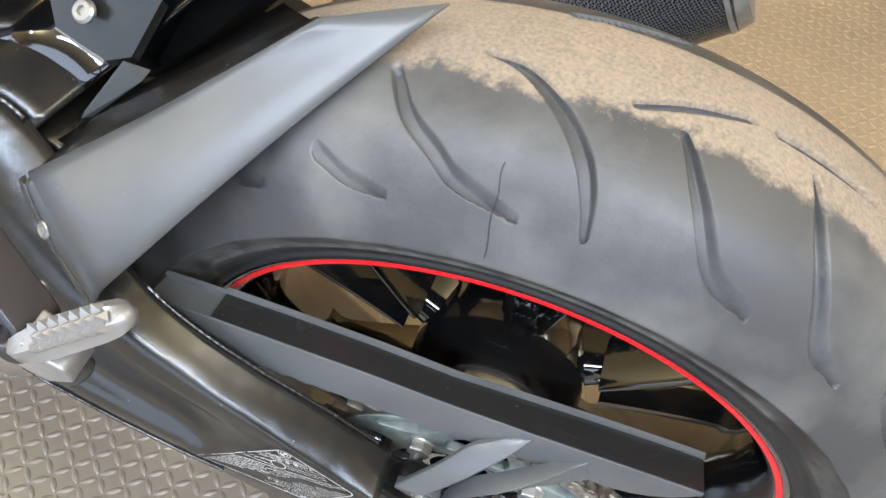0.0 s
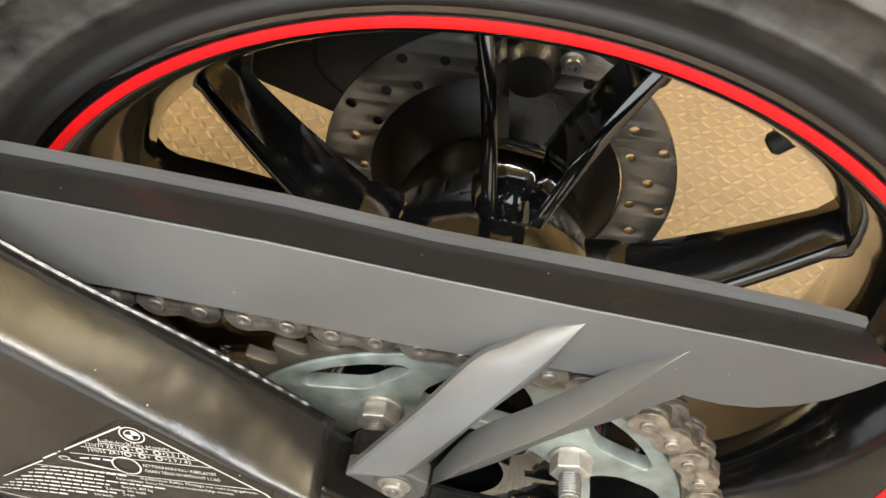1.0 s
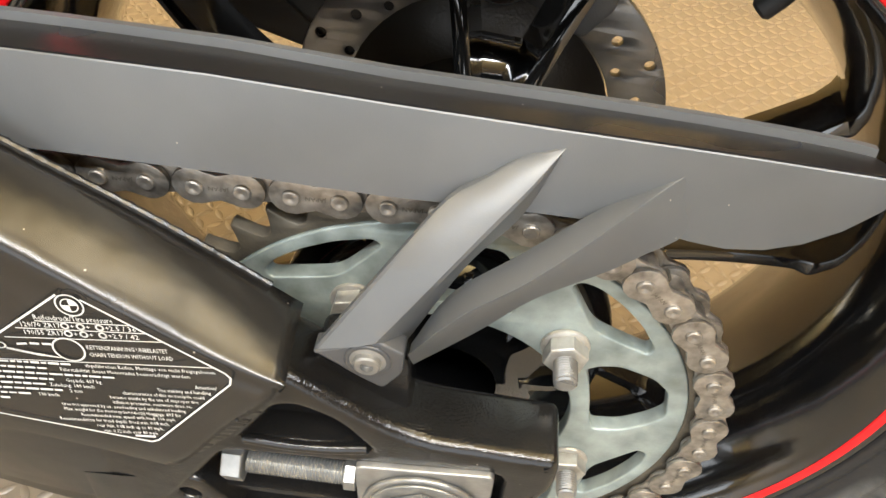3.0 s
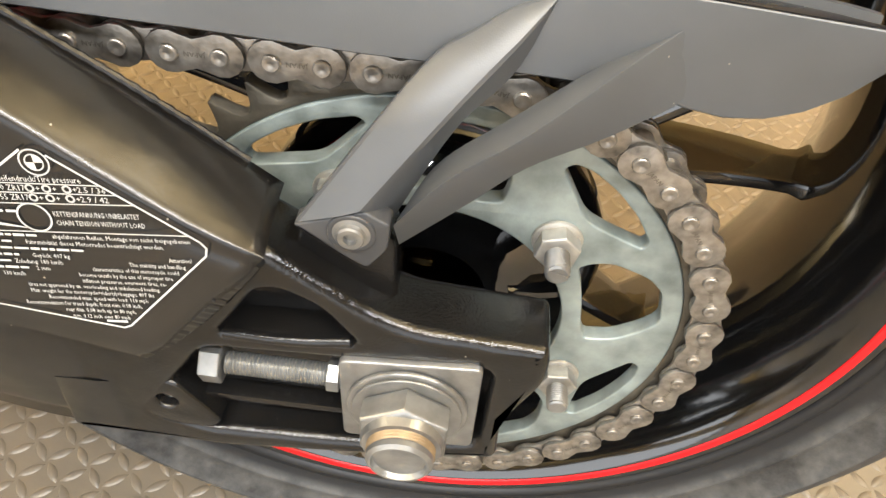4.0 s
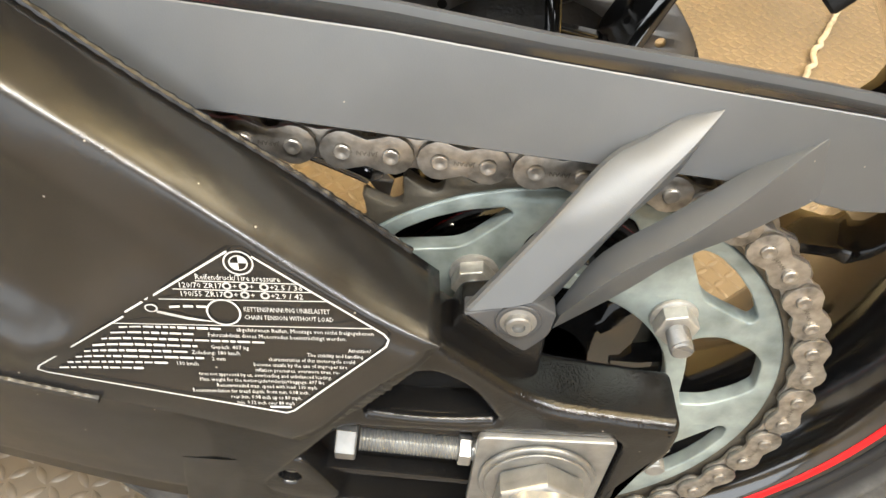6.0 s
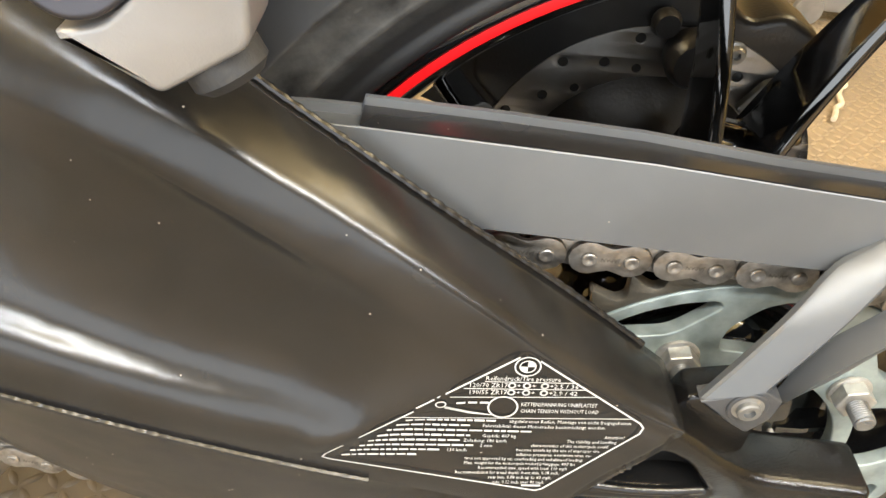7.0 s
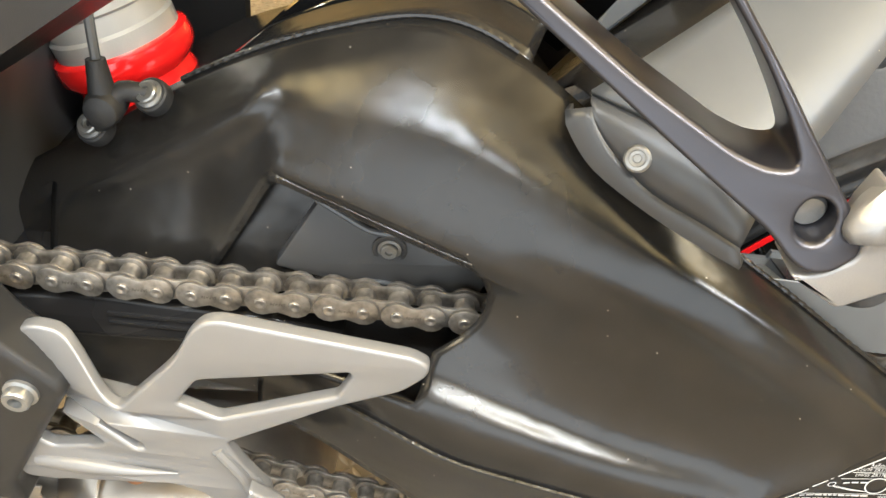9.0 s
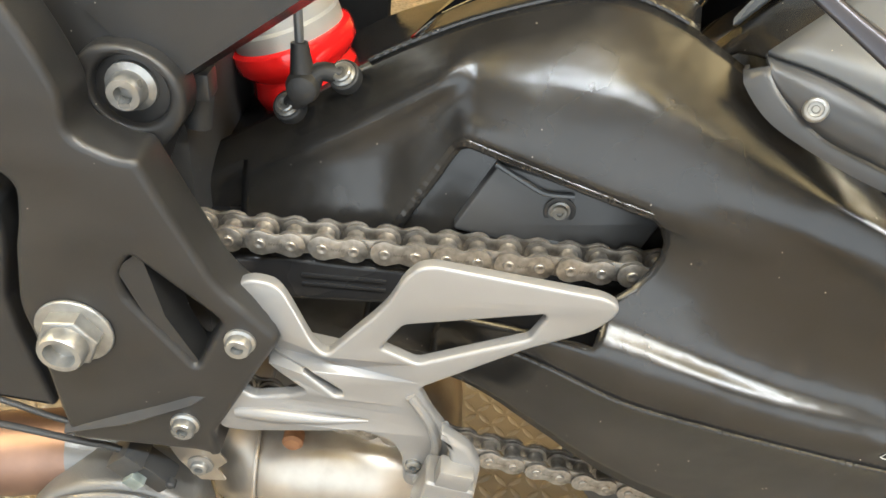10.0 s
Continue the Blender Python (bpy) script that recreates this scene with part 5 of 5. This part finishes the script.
    b = part("flap_screw", capped([(.0054, .002), (.0054, -.0010), (.0046, -.0018), (.0034, -.0019), (.0030, -.0014), (.0018, -.0013), (.0014, -.0018)], 24), M_STEEL, h, "worn bright flush screw")
    b.matrix_basis = Matrix.Translation((-.2508, -.1255, .5358)) @ out.to_track_quat("-Y", "Z").to_matrix().to_4x4()


hugger()


def heel_guard():
    outline = fillet([(-.5060, .4080), (-.5045, .4230), (-.4950, .4315), (-.4800, .4290), (-.4700, .4170), (-.4610, .4050), (-.4540, .4005), (-.4450, .4120), (-.4310, .4290), (-.4250, .4380), (-.4190, .4520), (-.4130, .4590), (-.4060, .4610), (-.3270, .4510), (-.3195, .4465), (-.3210, .4400), (-.3300, .4300),
                      (-.3580, .4160), (-.4080, .3830), (-.4000, .3660), (-.3880, .3480), (-.3890, .3290), (-.4010, .3030), (-.4120, .3060), (-.4140, .3310), (-.4210, .3420), (-.4380, .3480), (-.4960, .3300), (-.5130, .3310), (-.5165, .3385), (-.5030, .3650), (-.4950, .3575), (-.4740, .3640), (-.4650, .3720), (-.4800, .3780), (-.4870, .3850), (-.4920, .3960)],
                     [.005, .005, .006, .006, .008, .006, .006, .005, .006, .006, .004, .005, .005, .005, .005, .004, .005, .004, .004, .004, .005, .006, .006, .006, .006, .004, .006, .003, .004, .004, .002, .004, .003, .003, .004, .004, .004])
    hole = fillet([(-.4280, .4085), (-.4180, .4245), (-.3530, .4385), (-.3520, .4355), (-.3580, .4225), (-.4100, .4000)], [.002, .003, .002, .002, .002, .003])
    slot = fillet([(-.4670, .3850), (-.4630, .3860), (-.4470, .3770), (-.4460, .3735), (-.4500, .3725)], .0012)
    bm = plate([outline, hole, slot, ring(-.4060, .3200, .0048, 20)], -0.1605, -0.1530, 0.0018, 3)
    for v in bm.verts:
        k = min(1, max(0, (-.455 - v.co.x) / .030))
        v.co.y += (.016 if v.co.z > .385 else .008) * k * k * (3 - 2 * k)
    h = part("heel_guard", bm, M_CAST, bike, "silver painted cast footrest heel guard", angle=50)
    part("bar_ridge", tube(spline([(-.5040, -.1500, .3450), (-.4800, -.1545, .3490), (-.4550, -.1580, .3520), (-.4330, -.1590, .3545)], 6), [.0046 * min(1, 1.02 - max(0, (i - 6) / 13)) for i in range(len(spline([(0, 0, 0), (1, 0, 0), (2, 0, 0), (3, 0, 0)], 6)))], 20), M_CAST, h)
    part("leg_rim", tube(spline([(-.4120, -.1606, .3780), (-.4010, -.1612, .3600), (-.3960, -.1612, .3420), (-.3990, -.1612, .3240), (-.4050, -.1606, .3100)], 5), .0028, 10), M_CAST, h)
    # fork of the folded foot peg with its machined block
    fk = part("peg_fork", plate([fillet([(-.3960, .3700), (-.3790, .3570), (-.3725, .3440), (-.3735, .3150), (-.3830, .3040), (-.3900, .3250), (-.3890, .3520)], .004)], -0.176, -0.166, .003, 3), M_CAST, h, "cast fork of the foot peg")
    part("peg_block", moved(box(-.0135, .0135, -.012, .008, -.020, .016, .003, 3), pose(-.3905, -.172, .3220, 0, 12, 0)), M_PEG, fk, "machined foot peg block")
    part("peg_step", moved(box(-.009, .009, -.006, .006, -.006, .006, .0015), pose(-.3860, -.178, .3420, 0, 12, 0)), M_PEG, fk)
    part("fork_pin", capped([(.0046, -.160), (.0046, -.1625), (.0032, -.1632), (.0020, -.1632), (.0018, -.161)], 20, -.4075, .3240), M_STEEL, fk)


heel_guard()


def frame_plate():
    out = fillet([(-.68, .60), (-.580, .575), (-.566, .548), (-.558, .526), (-.560, .508), (-.541, .500), (-.533, .500), (-.522, .474), (-.504, .434), (-.4765, .4055), (-.483, .394), (-.517, .330), (-.514, .312), (-.526, .316), (-.5950, .3180), (-.5970, .3430), (-.5990, .3930), (-.6020, .4130), (-.5950, .4490), (-.5910, .4610), (-.5860, .4850), (-.62, .500), (-.68, .52)],
                 [.004, .01, .01, .006, .008, .006, .006, .01, .01, .006, .004, .006, .004, .004, .004, .006, .006, .008, .006, .006, .010, .01, .01])
    win = fillet([(-.5430, .4500), (-.5505, .4390), (-.5500, .4260), (-.5210, .3830), (-.5185, .3850), (-.5050, .4130), (-.5100, .4190), (-.5360, .4430)], [.004, .004, .005, .002, .002, .003, .003, .004])
    f = part("frame_plate", plate([out, win], -0.158, -0.130, 0.004, 3), M_FRAME, bike, "textured black cast footrest and pivot plate", angle=50)
    part("inner_plate", plate([fillet([(-.68, .62), (-.50, .57), (-.53, .50), (-.60, .33), (-.68, .34)], .02)], -0.118, -0.06, .006), M_FRAME, f)
    # diagonal rib on the plate
    part("rib", softened(loft([[(-.598, -.156, .320), (-.598, -.156, .328), (-.598, -.1590, .324)], [(-.560, -.156, .333), (-.560, -.156, .346), (-.560, -.1625, .340)], [(-.526, -.156, .352), (-.524, -.156, .364), (-.525, -.161, .357)], [(-.5170, -.156, .3600), (-.5160, -.156, .3640), (-.5165, -.1575, .3620)]]), .001), M_FRAME, f)
    # sloping wall inside the window
    part("window_wall", loft([[(-.5520, -.1555, .4400), (-.5400, -.1540, .4500), (-.5330, -.138, .4360), (-.5520, -.136, .4240)], [(-.5390, -.1560, .4050), (-.5330, -.1545, .4120), (-.5270, -.138, .4060), (-.5400, -.136, .3980)], [(-.5215, -.1560, .3800), (-.5195, -.1545, .3830), (-.5185, -.138, .3810), (-.5230, -.136, .3760)]]), M_FRAME, f)
    part("inner_bracket", plate([fillet([(-.520, .400), (-.505, .408), (-.495, .392), (-.512, .380)], .003)], -0.128, -0.122, .001), M_GREY, f)
    # raised rim round the frame screw
    part("boss", plate([ring(-.543, .516, .0185, 36)], -0.124, -0.095, .003), M_FRAME, f)
    part("boss_rim", plate([fillet([(-.569, .523), (-.560, .535), (-.543, .538), (-.528, .532), (-.519, .519), (-.520, .506), (-.528, .494), (-.537, .486), (-.550, .490), (-.566, .500)], .008), ring(-.543, .516, .0165, 36)], -0.129, -0.110, .003, 3), M_FRAME, f)
    bolt("boss_screw", -.543, -.124, .5180, .0080, .012, M_STEEL, f, .5, 1.40, "silver torx frame screw")
    for x, z in ((-.4965, .4035), (-.5305, .3395)):
        bolt("plate_screw", x, -.158, z, .0062, .007, M_STEEL, f, .5, 1.25)
    X, Z = -.5765, .4020
    part("pivot_nut", hexagon(X, Z, .0150, -.169, -.160, 0, .1), M_STEEL, f, "bare steel swingarm pivot nut")
    part("pivot_washer", plate([ring(X, Z, .0190, 40)], -.1606, -.1580, .001), M_STEEL, f)
    part("pivot_axle", capped([(.0110, -.168), (.0110, -.1755), (.0100, -.1770), (.0075, -.1770), (.0068, -.170)], 32, X, Z), M_STEEL, f, "hollow pivot axle end")
    part("engine_edge", plate([fillet([(-.70, .475), (-.6035, .4650), (-.6045, .4420), (-.6125, .4100), (-.6115, .3840), (-.6040, .3330), (-.70, .345)], .004)], -0.150, -0.10, .004), M_FRAME, f, "black engine cover beside the plate")
    part("cover_edge", tube(spline([(-.70, -.150, .352), (-.64, -.151, .340), (-.604, -.151, .326), (-.570, -.150, .316), (-.545, -.149, .310)], 5), .0018, 10), M_FRAME, f)
    # subframe tube that leaves the boss upwards
    part("subframe_strut", softened(loft([[(-.560, -.120, .548), (-.560, -.095, .543), (-.530, -.095, .508), (-.530, -.120, .516)], [(-.478, -.120, .612), (-.478, -.095, .607), (-.440, -.095, .572), (-.440, -.120, .582)]]), .004), M_FRAME, f)


frame_plate()


def engine_side():
    e = part("engine_block", box(-.82, -.535, -.085, .13, .30, .64, .012), M_DARKPL, bike, "black engine and frame side behind the plates")
    # added black sheet: closes the view past the shock, where only shade lies
    part("void_panel", box(-.60, -.450, .085, .10, .36, .66, .006), M_VOID, e)
    part("hose", tube(spline([(-.555, -.10, .56), (-.535, -.09, .55), (-.525, -.085, .52), (-.53, -.085, .48)], 5), .007, 12), M_BLACKRUB, e)
    part("hose_clip", box(-.536, -.518, -.10, -.085, .500, .514, .002), M_DARKPL, e)


engine_side()


def tail():
    # seat and tail over the shock and the arm's arch, out of view: added to darken the arch's reflection
    secs = []
    for x, w, z0, z1 in ((-.86, .11, .70, .84), (-.70, .115, .70, .84), (-.52, .110, .72, .84), (-.40, .100, .745, .85), (-.33, .085, .775, .86), (-.30, .060, .80, .86)):
        secs.append([(x, -w, z0 + .035), (x, -w * .75, z0), (x, w * .75, z0), (x, w, z0 + .035), (x, w * .9, z1), (x, -w * .9, z1)])
    part("seat_tail", softened(loft(secs), .008), M_DARKPL, bike, "unseen black seat tail over the rear suspension, added for dark reflections")


tail()


def shock():
    lean = pose(-.502, .018, .486, 0, -20, 0) @ Matrix.Scale(.8, 4)
    s = part("shock_absorber", moved(capped([(.036, .004), (.0425, .008), (.0425, .020), (.040, .022), (.040, .034), (.0425, .036), (.0425, .052), (.0395, .056), (.0395, .17)], 56), lean @ pose(0, 0, 0, 90)), M_GREYALU, bike, "grey shock absorber with a red spring seat")
    part("spring_seat", moved(capped([(.030, -.042), (.038, -.041), (.0425, -.035), (.0430, -.027), (.0400, -.019), (.0395, -.015), (.0430, -.012), (.0475, -.006), (.0480, .002), (.0470, .007), (.0440, .009)], 56), lean @ pose(0, 0, 0, 90)), M_REDSPRING, s, "glossy red spring coil")
    pts = []
    for i in range(60):
        a = 2 * math.pi * i / 40
        pts.append((.036 * math.cos(a), .036 * math.sin(a), -.040 - .030 * i / 40))
    part("spring", moved(tube(pts, .0075, 12), lean), M_REDSPRING, s)
    # ride-height sensor link on the arm
    n = Vector((-.25, -.66, .70)).to_track_quat("-Y", "Z").to_matrix().to_4x4()
    S1, S2 = Vector((-.4605, -.0570, .5005)), Vector((-.4895, -.0590, .4815))
    r = part("sensor_bracket", tube(spline([S2, S2.lerp(S1, .35) + Vector((0, -.004, .006)), S2.lerp(S1, .7) + Vector((-.004, -.002, .008)), S1], 4), [.0050, .0055, .0058, .0058, .0058, .0056, .0054, .0052, .0050, .0050, .0050, .0050, .0050], 14), M_BLACKRUB, s, "black sensor bracket with two screws")
    for q in (S1, S2):
        part("bracket_lug", moved(capped([(.0086, .004), (.0088, .0), (.0084, -.0024), (.0076, -.0030)], 28), Matrix.Translation(q) @ n), M_BLACKRUB, r)
        part("sensor_screw", moved(capped([(.0068, -.0028), (.0068, -.0038), (.0052, -.0044), (.0052, -.0064), (.0044, -.0070), (.0026, -.0070), (.0024, -.0056)], 24), Matrix.Translation(q) @ n), M_STEEL, r, "small flanged torx screw")
    part("sensor_joint", moved(capped([(.004, .012), (.0085, .008), (.0090, -.002), (.0075, -.007), (.004, -.009)], 24), pose(-.4810, -.063, .4960)), M_BLACKRUB, s)
    part("sensor_rod", tube([(-.4825, -.061, .508), (-.486, -.052, .570)], .0024, 10), M_GREY, s)
    part("rod_boot", tube([(-.4810, -.063, .496), (-.4830, -.060, .518)], [.0070, .0045], 12), M_BLACKRUB, s)


shock()


def pillion_bracket():
    # cast bracket: two struts that meet in a foot with the pin hole; it leans towards the bike upwards
    out = [(-.3300, .6190), (-.2885, .5930), (-.2634, .5772), (-.2461, .5667), (-.2290, .5565), (-.2215, .5495), (-.2150, .5465), (-.2080, .5475), (-.2010, .5530), (-.2010, .5590), (-.2077, .5664), (-.2209, .5816), (-.2339, .5973), (-.2800, .6480),
           (-.2865, .6500), (-.2405, .6005), (-.2292, .5847), (-.2240, .5745), (-.2330, .5735), (-.2438, .5765), (-.2572, .5832), (-.2737, .5913), (-.3034, .6089), (-.3260, .6230)]
    bm = plate([fillet(out, [.001, .01, .01, .008, .008, .004, .004, .005, .004, .004, .008, .01, .01, .001, .001, .01, .008, .004, .004, .008, .01, .01, .01, .001], 5), ring(-.2165, .5612, .0061, 28)], -0.0085, 0.0165, .0018, 4)
    for v in bm.verts:
        v.co.y += -.1925 + .45 * (v.co.z - .548)
    p = part("pillion_footrest", bm, M_BRACKET, bike, "black passenger footrest bracket with a bare folding peg", angle=40)
    part("pivot_pin", capped([(.0056, -.165), (.0056, -.1875), (.0046, -.1886)], 28, -.2163, .5606), M_STEEL, p)

    # peg: squared block, then the toothed tread, folded upwards to the rear
    A, B = Vector((-0.194, -0.1925, 0.5675)), Vector((-0.145, -0.1700, 0.5925))
    d = (B - A).normalized()
    s = Vector((d.z, 0, -d.x)).normalized()
    o = s.cross(d).normalized()
    if o.y > 0:
        o = -o
    blk = fillet([(-.2187, .5434), (-.1997, .5324), (-.1817, .5444), (-.1817, .5574), (-.1920, .5620), (-.1925, .5684), (-.1985, .5745), (-.2015, .5640), (-.2020, .5520), (-.2090, .5460)], [.002, .002, .003, .003, .004, .004, .002, .002, .002, .002])
    bm = plate([blk], -.1990, -.180, .0016, 3)
    pg = part("peg", bm, M_PEG, p, "bare cast aluminium folding peg")
    secs = []
    for u, w in ((-.017, .0030), (-.012, .0070), (-.005, .0090), (.006, .0100), (.034, .0095), (.042, .0085), (.047, .0065), (.0500, .0030)):
        cc = A + d * u
        secs.append([cc + (s * math.cos(a) + o * math.sin(a)) * w * (0.82 if k % 2 else 1) for k, a in enumerate([2 * math.pi * j / 12 for j in range(12)])])
    part("tread", loft(secs), M_PEG, pg, angle=60)
    tm = bpy.data.meshes.new("peg_tooth")
    tb = tooth()
    tb.to_mesh(tm)
    tb.free()
    tm.materials.append(M_PEG)
    for i in range(7):
        cc = A + d * (.004 + i * .0056)
        for row, ang in enumerate((-178, -148, -118)):
            n = (s * math.cos(radians(ang)) - o * math.sin(radians(ang))).normalized()
            side = n.cross(d).normalized()
            ob = new("peg_tooth", tm)
            ob.parent = p
            ob.matrix_basis = Matrix.Translation(cc + n * .0094 + d * (.0028 if row % 2 else 0)) @ Matrix((d, side, n)).transposed().to_4x4()
    # rubber foot under the block
    part("rubber_foot", moved(capped([(.0085, .0), (.0085, -.005), (.0065, -.007)], 24), Matrix.Translation((-.1905, -.1895, .5388)) @ Vector((.52, -.10, -.85)).to_track_quat("-Y", "Z").to_matrix().to_4x4()), M_BLACKRUB, p, "black rubber foot")


def tooth():
    bm = bmesh.new()
    v = [bm.verts.new(q) for q in ((-.0028, -.0025, -.001), (.0028, -.0025, -.001), (.0028, .0025, -.001), (-.0028, .0025, -.001), (0, 0, .0036))]
    bm.faces.new(v[:4])
    for i in range(4):
        bm.faces.new((v[i], v[(i + 1) % 4], v[4]))
    return bm


pillion_bracket()


def exhaust():
    secs = []
    for x, y, z, ry, rz in ((-.560, -.01, .200, .05, .025), (-.545, -.01, .203, .085, .042), (-.515, -.01, .206, .105, .056), (-.47, -.01, .208, .112, .062), (-.43, -.01, .206, .108, .060), (-.400, -.01, .202, .095, .052), (-.382, -.01, .198, .070, .036), (-.372, -.01, .196, .030, .014)):
        secs.append([(x, y + ry * math.copysign(abs(math.cos(a)) ** .7, math.cos(a)), z + rz * math.copysign(abs(math.sin(a)) ** .8, math.sin(a))) for a in [2 * math.pi * j / 40 for j in range(40)]])
    e = part("exhaust_box", loft(secs), M_MUFF, bike, "stained stainless steel exhaust box under the engine", angle=60)
    part("box_seam", tube([(-.512, -.01 + .107 * math.copysign(abs(math.cos(a)) ** .7, math.cos(a)), .206 + .057 * math.copysign(abs(math.sin(a)) ** .8, math.sin(a))) for a in [math.pi * (.55 + .9 * j / 40) for j in range(41)]], .0016, 8), M_MUFF, e, "weld seam of the exhaust box")
    part("exhaust_pipe", tube(spline([(-.82, -.10, .205), (-.74, -.10, .212), (-.66, -.095, .222), (-.632, -.093, .226)], 6), .029, 28), M_COPPER, e, "copper-brown heat tinted pipe")
    part("pipe_collar", tube([(-.634, -.093, .226), (-.622, -.092, .227), (-.600, -.085, .226), (-.56, -.06, .215)], [.0295, .026, .024, .028], 28), M_CASTD, e, "silver exhaust collar")
    cov = [(-.66, .205), (-.640, .232), (-.615, .247), (-.590, .253), (-.565, .249), (-.545, .232), (-.54, .19), (-.60, .16), (-.66, .17)]
    ec = part("engine_cover", plate([fillet(cov, .012)], -0.140, -0.10, .008, 4), M_CASTD, e, "silver cast engine cover")
    part("cover_rim", tube(spline([(-.655, -.1415, .208), (-.637, -.1420, .228), (-.614, -.1420, .241), (-.590, -.1420, .246), (-.568, -.1420, .242), (-.552, -.1415, .228)], 5), .0030, 10), M_CASTD, ec)
    part("sensor_plate", plate([fillet([(-.5560, .2980), (-.5200, .2960), (-.5230, .2880), (-.5190, .2800), (-.5260, .2730), (-.5210, .2620), (-.5370, .2615), (-.5480, .2780)], .0015), ring(-.5355, .2765, .0030, 16)], -0.136, -0.1345, .0004), M_MUFF, e, "zinc plated sensor holder")
    bolt("holder_screw", -.5355, -.136, .2765, .0052, .005, M_STEEL, e, .5, 1.5)
    part("plug", moved(box(-.016, .016, -.008, .008, -.0065, .0065, .002), pose(-.5640, -.142, .2790, 0, 48, 0)), M_BLACKRUB, e, "black cable plug")
    part("plug_clip", moved(box(-.007, .007, -.0095, .0095, -.0085, .0085, .001), pose(-.5735, -.143, .2890, 0, 48, 0)), M_DARKPL, e)
    part("plug_clip", moved(box(-.004, .006, -.0095, .0, -.0045, .0045, .001), pose(-.5700, -.146, .2790, 0, 48, 0)), M_SPROCKET, e, "pale green locking tab")
    part("plug_pin", moved(capped([(.0030, -.004), (.0030, -.008), (.0018, -.009)], 14), pose(-.5500, -.142, .2720)), M_BLACKRUB, e)
    part("cable", tube(spline([(-.70, -.147, .322), (-.64, -.147, .312), (-.60, -.146, .302), (-.585, -.144, .297), (-.5760, -.143, .2920)], 5), .0021, 10), M_BLACKRUB, e)
    part("stud", capped([(.0070, -.090), (.0070, -.098), (.0050, -.100)], 24, -.4880, .2560), M_RUSTY, e, "rusty stud stain")
    # silencer on the far side, carbon sleeve with a bright end ring
    m = part("silencer", tube([(-.20, .19, .42), (.03, .215, .548), (.070, .22, .570)], [.050, .052, .046], 40), M_CARBON, e, "carbon sleeve of the far side silencer")
    part("end_ring", tube([(.065, .2193, .5670), (.078, .2210, .5745)], [.0475, .042], 40), M_STEEL, m)


exhaust()


# things on the floor behind the bike
def floor_cord():
    rng = random.Random(11)
    pts = []
    for i in range(15):
        t = i / 14
        pts.append((.55 + .17 * t + rng.uniform(-.004, .004), .81 + .32 * t + rng.uniform(-.006, .006), .0075 + rng.uniform(0, .003)))
    ob = finish("cord", tube(spline(pts, 4), .0050, 10), M_CORD)
    tagged(ob, "thin pale frayed cord lying on the tan floor", "cord")


floor_cord()


def trolley_jack():
    j = new("trolley_jack")
    tagged(j, "grey metal floor jack standing on the floor behind the bike", "jack")
    for y in (1.24, 1.36):
        part("side_plate", plate([fillet([(.62, .03), (.62, .07), (.70, .13), (.86, .14), (.98, .10), (.98, .03)], .015)], y, y + .008, .002), M_CAST, j)
    part("lift_arm", softened(loft([[(.66, 1.26, .06), (.66, 1.35, .06), (.66, 1.35, .10), (.66, 1.26, .10)], [(.90, 1.27, .13), (.90, 1.34, .13), (.90, 1.34, .16), (.90, 1.27, .16)]]), .005), M_MUFF, j)
    for x in (.64, .94):
        for y in (1.222, 1.372):
            part("wheel", capped([(.030, y), (.032, y + .004), (.032, y + .014), (.030, y + .018)], 28, x, .033), M_PEG, j, "metal wheel")
    part("saddle", moved(capped([(.035, -.01), (.040, .0), (.036, .012)], 28), pose(.68, 1.305, .115, 90)), M_DARKPL, j)


trolley_jack()
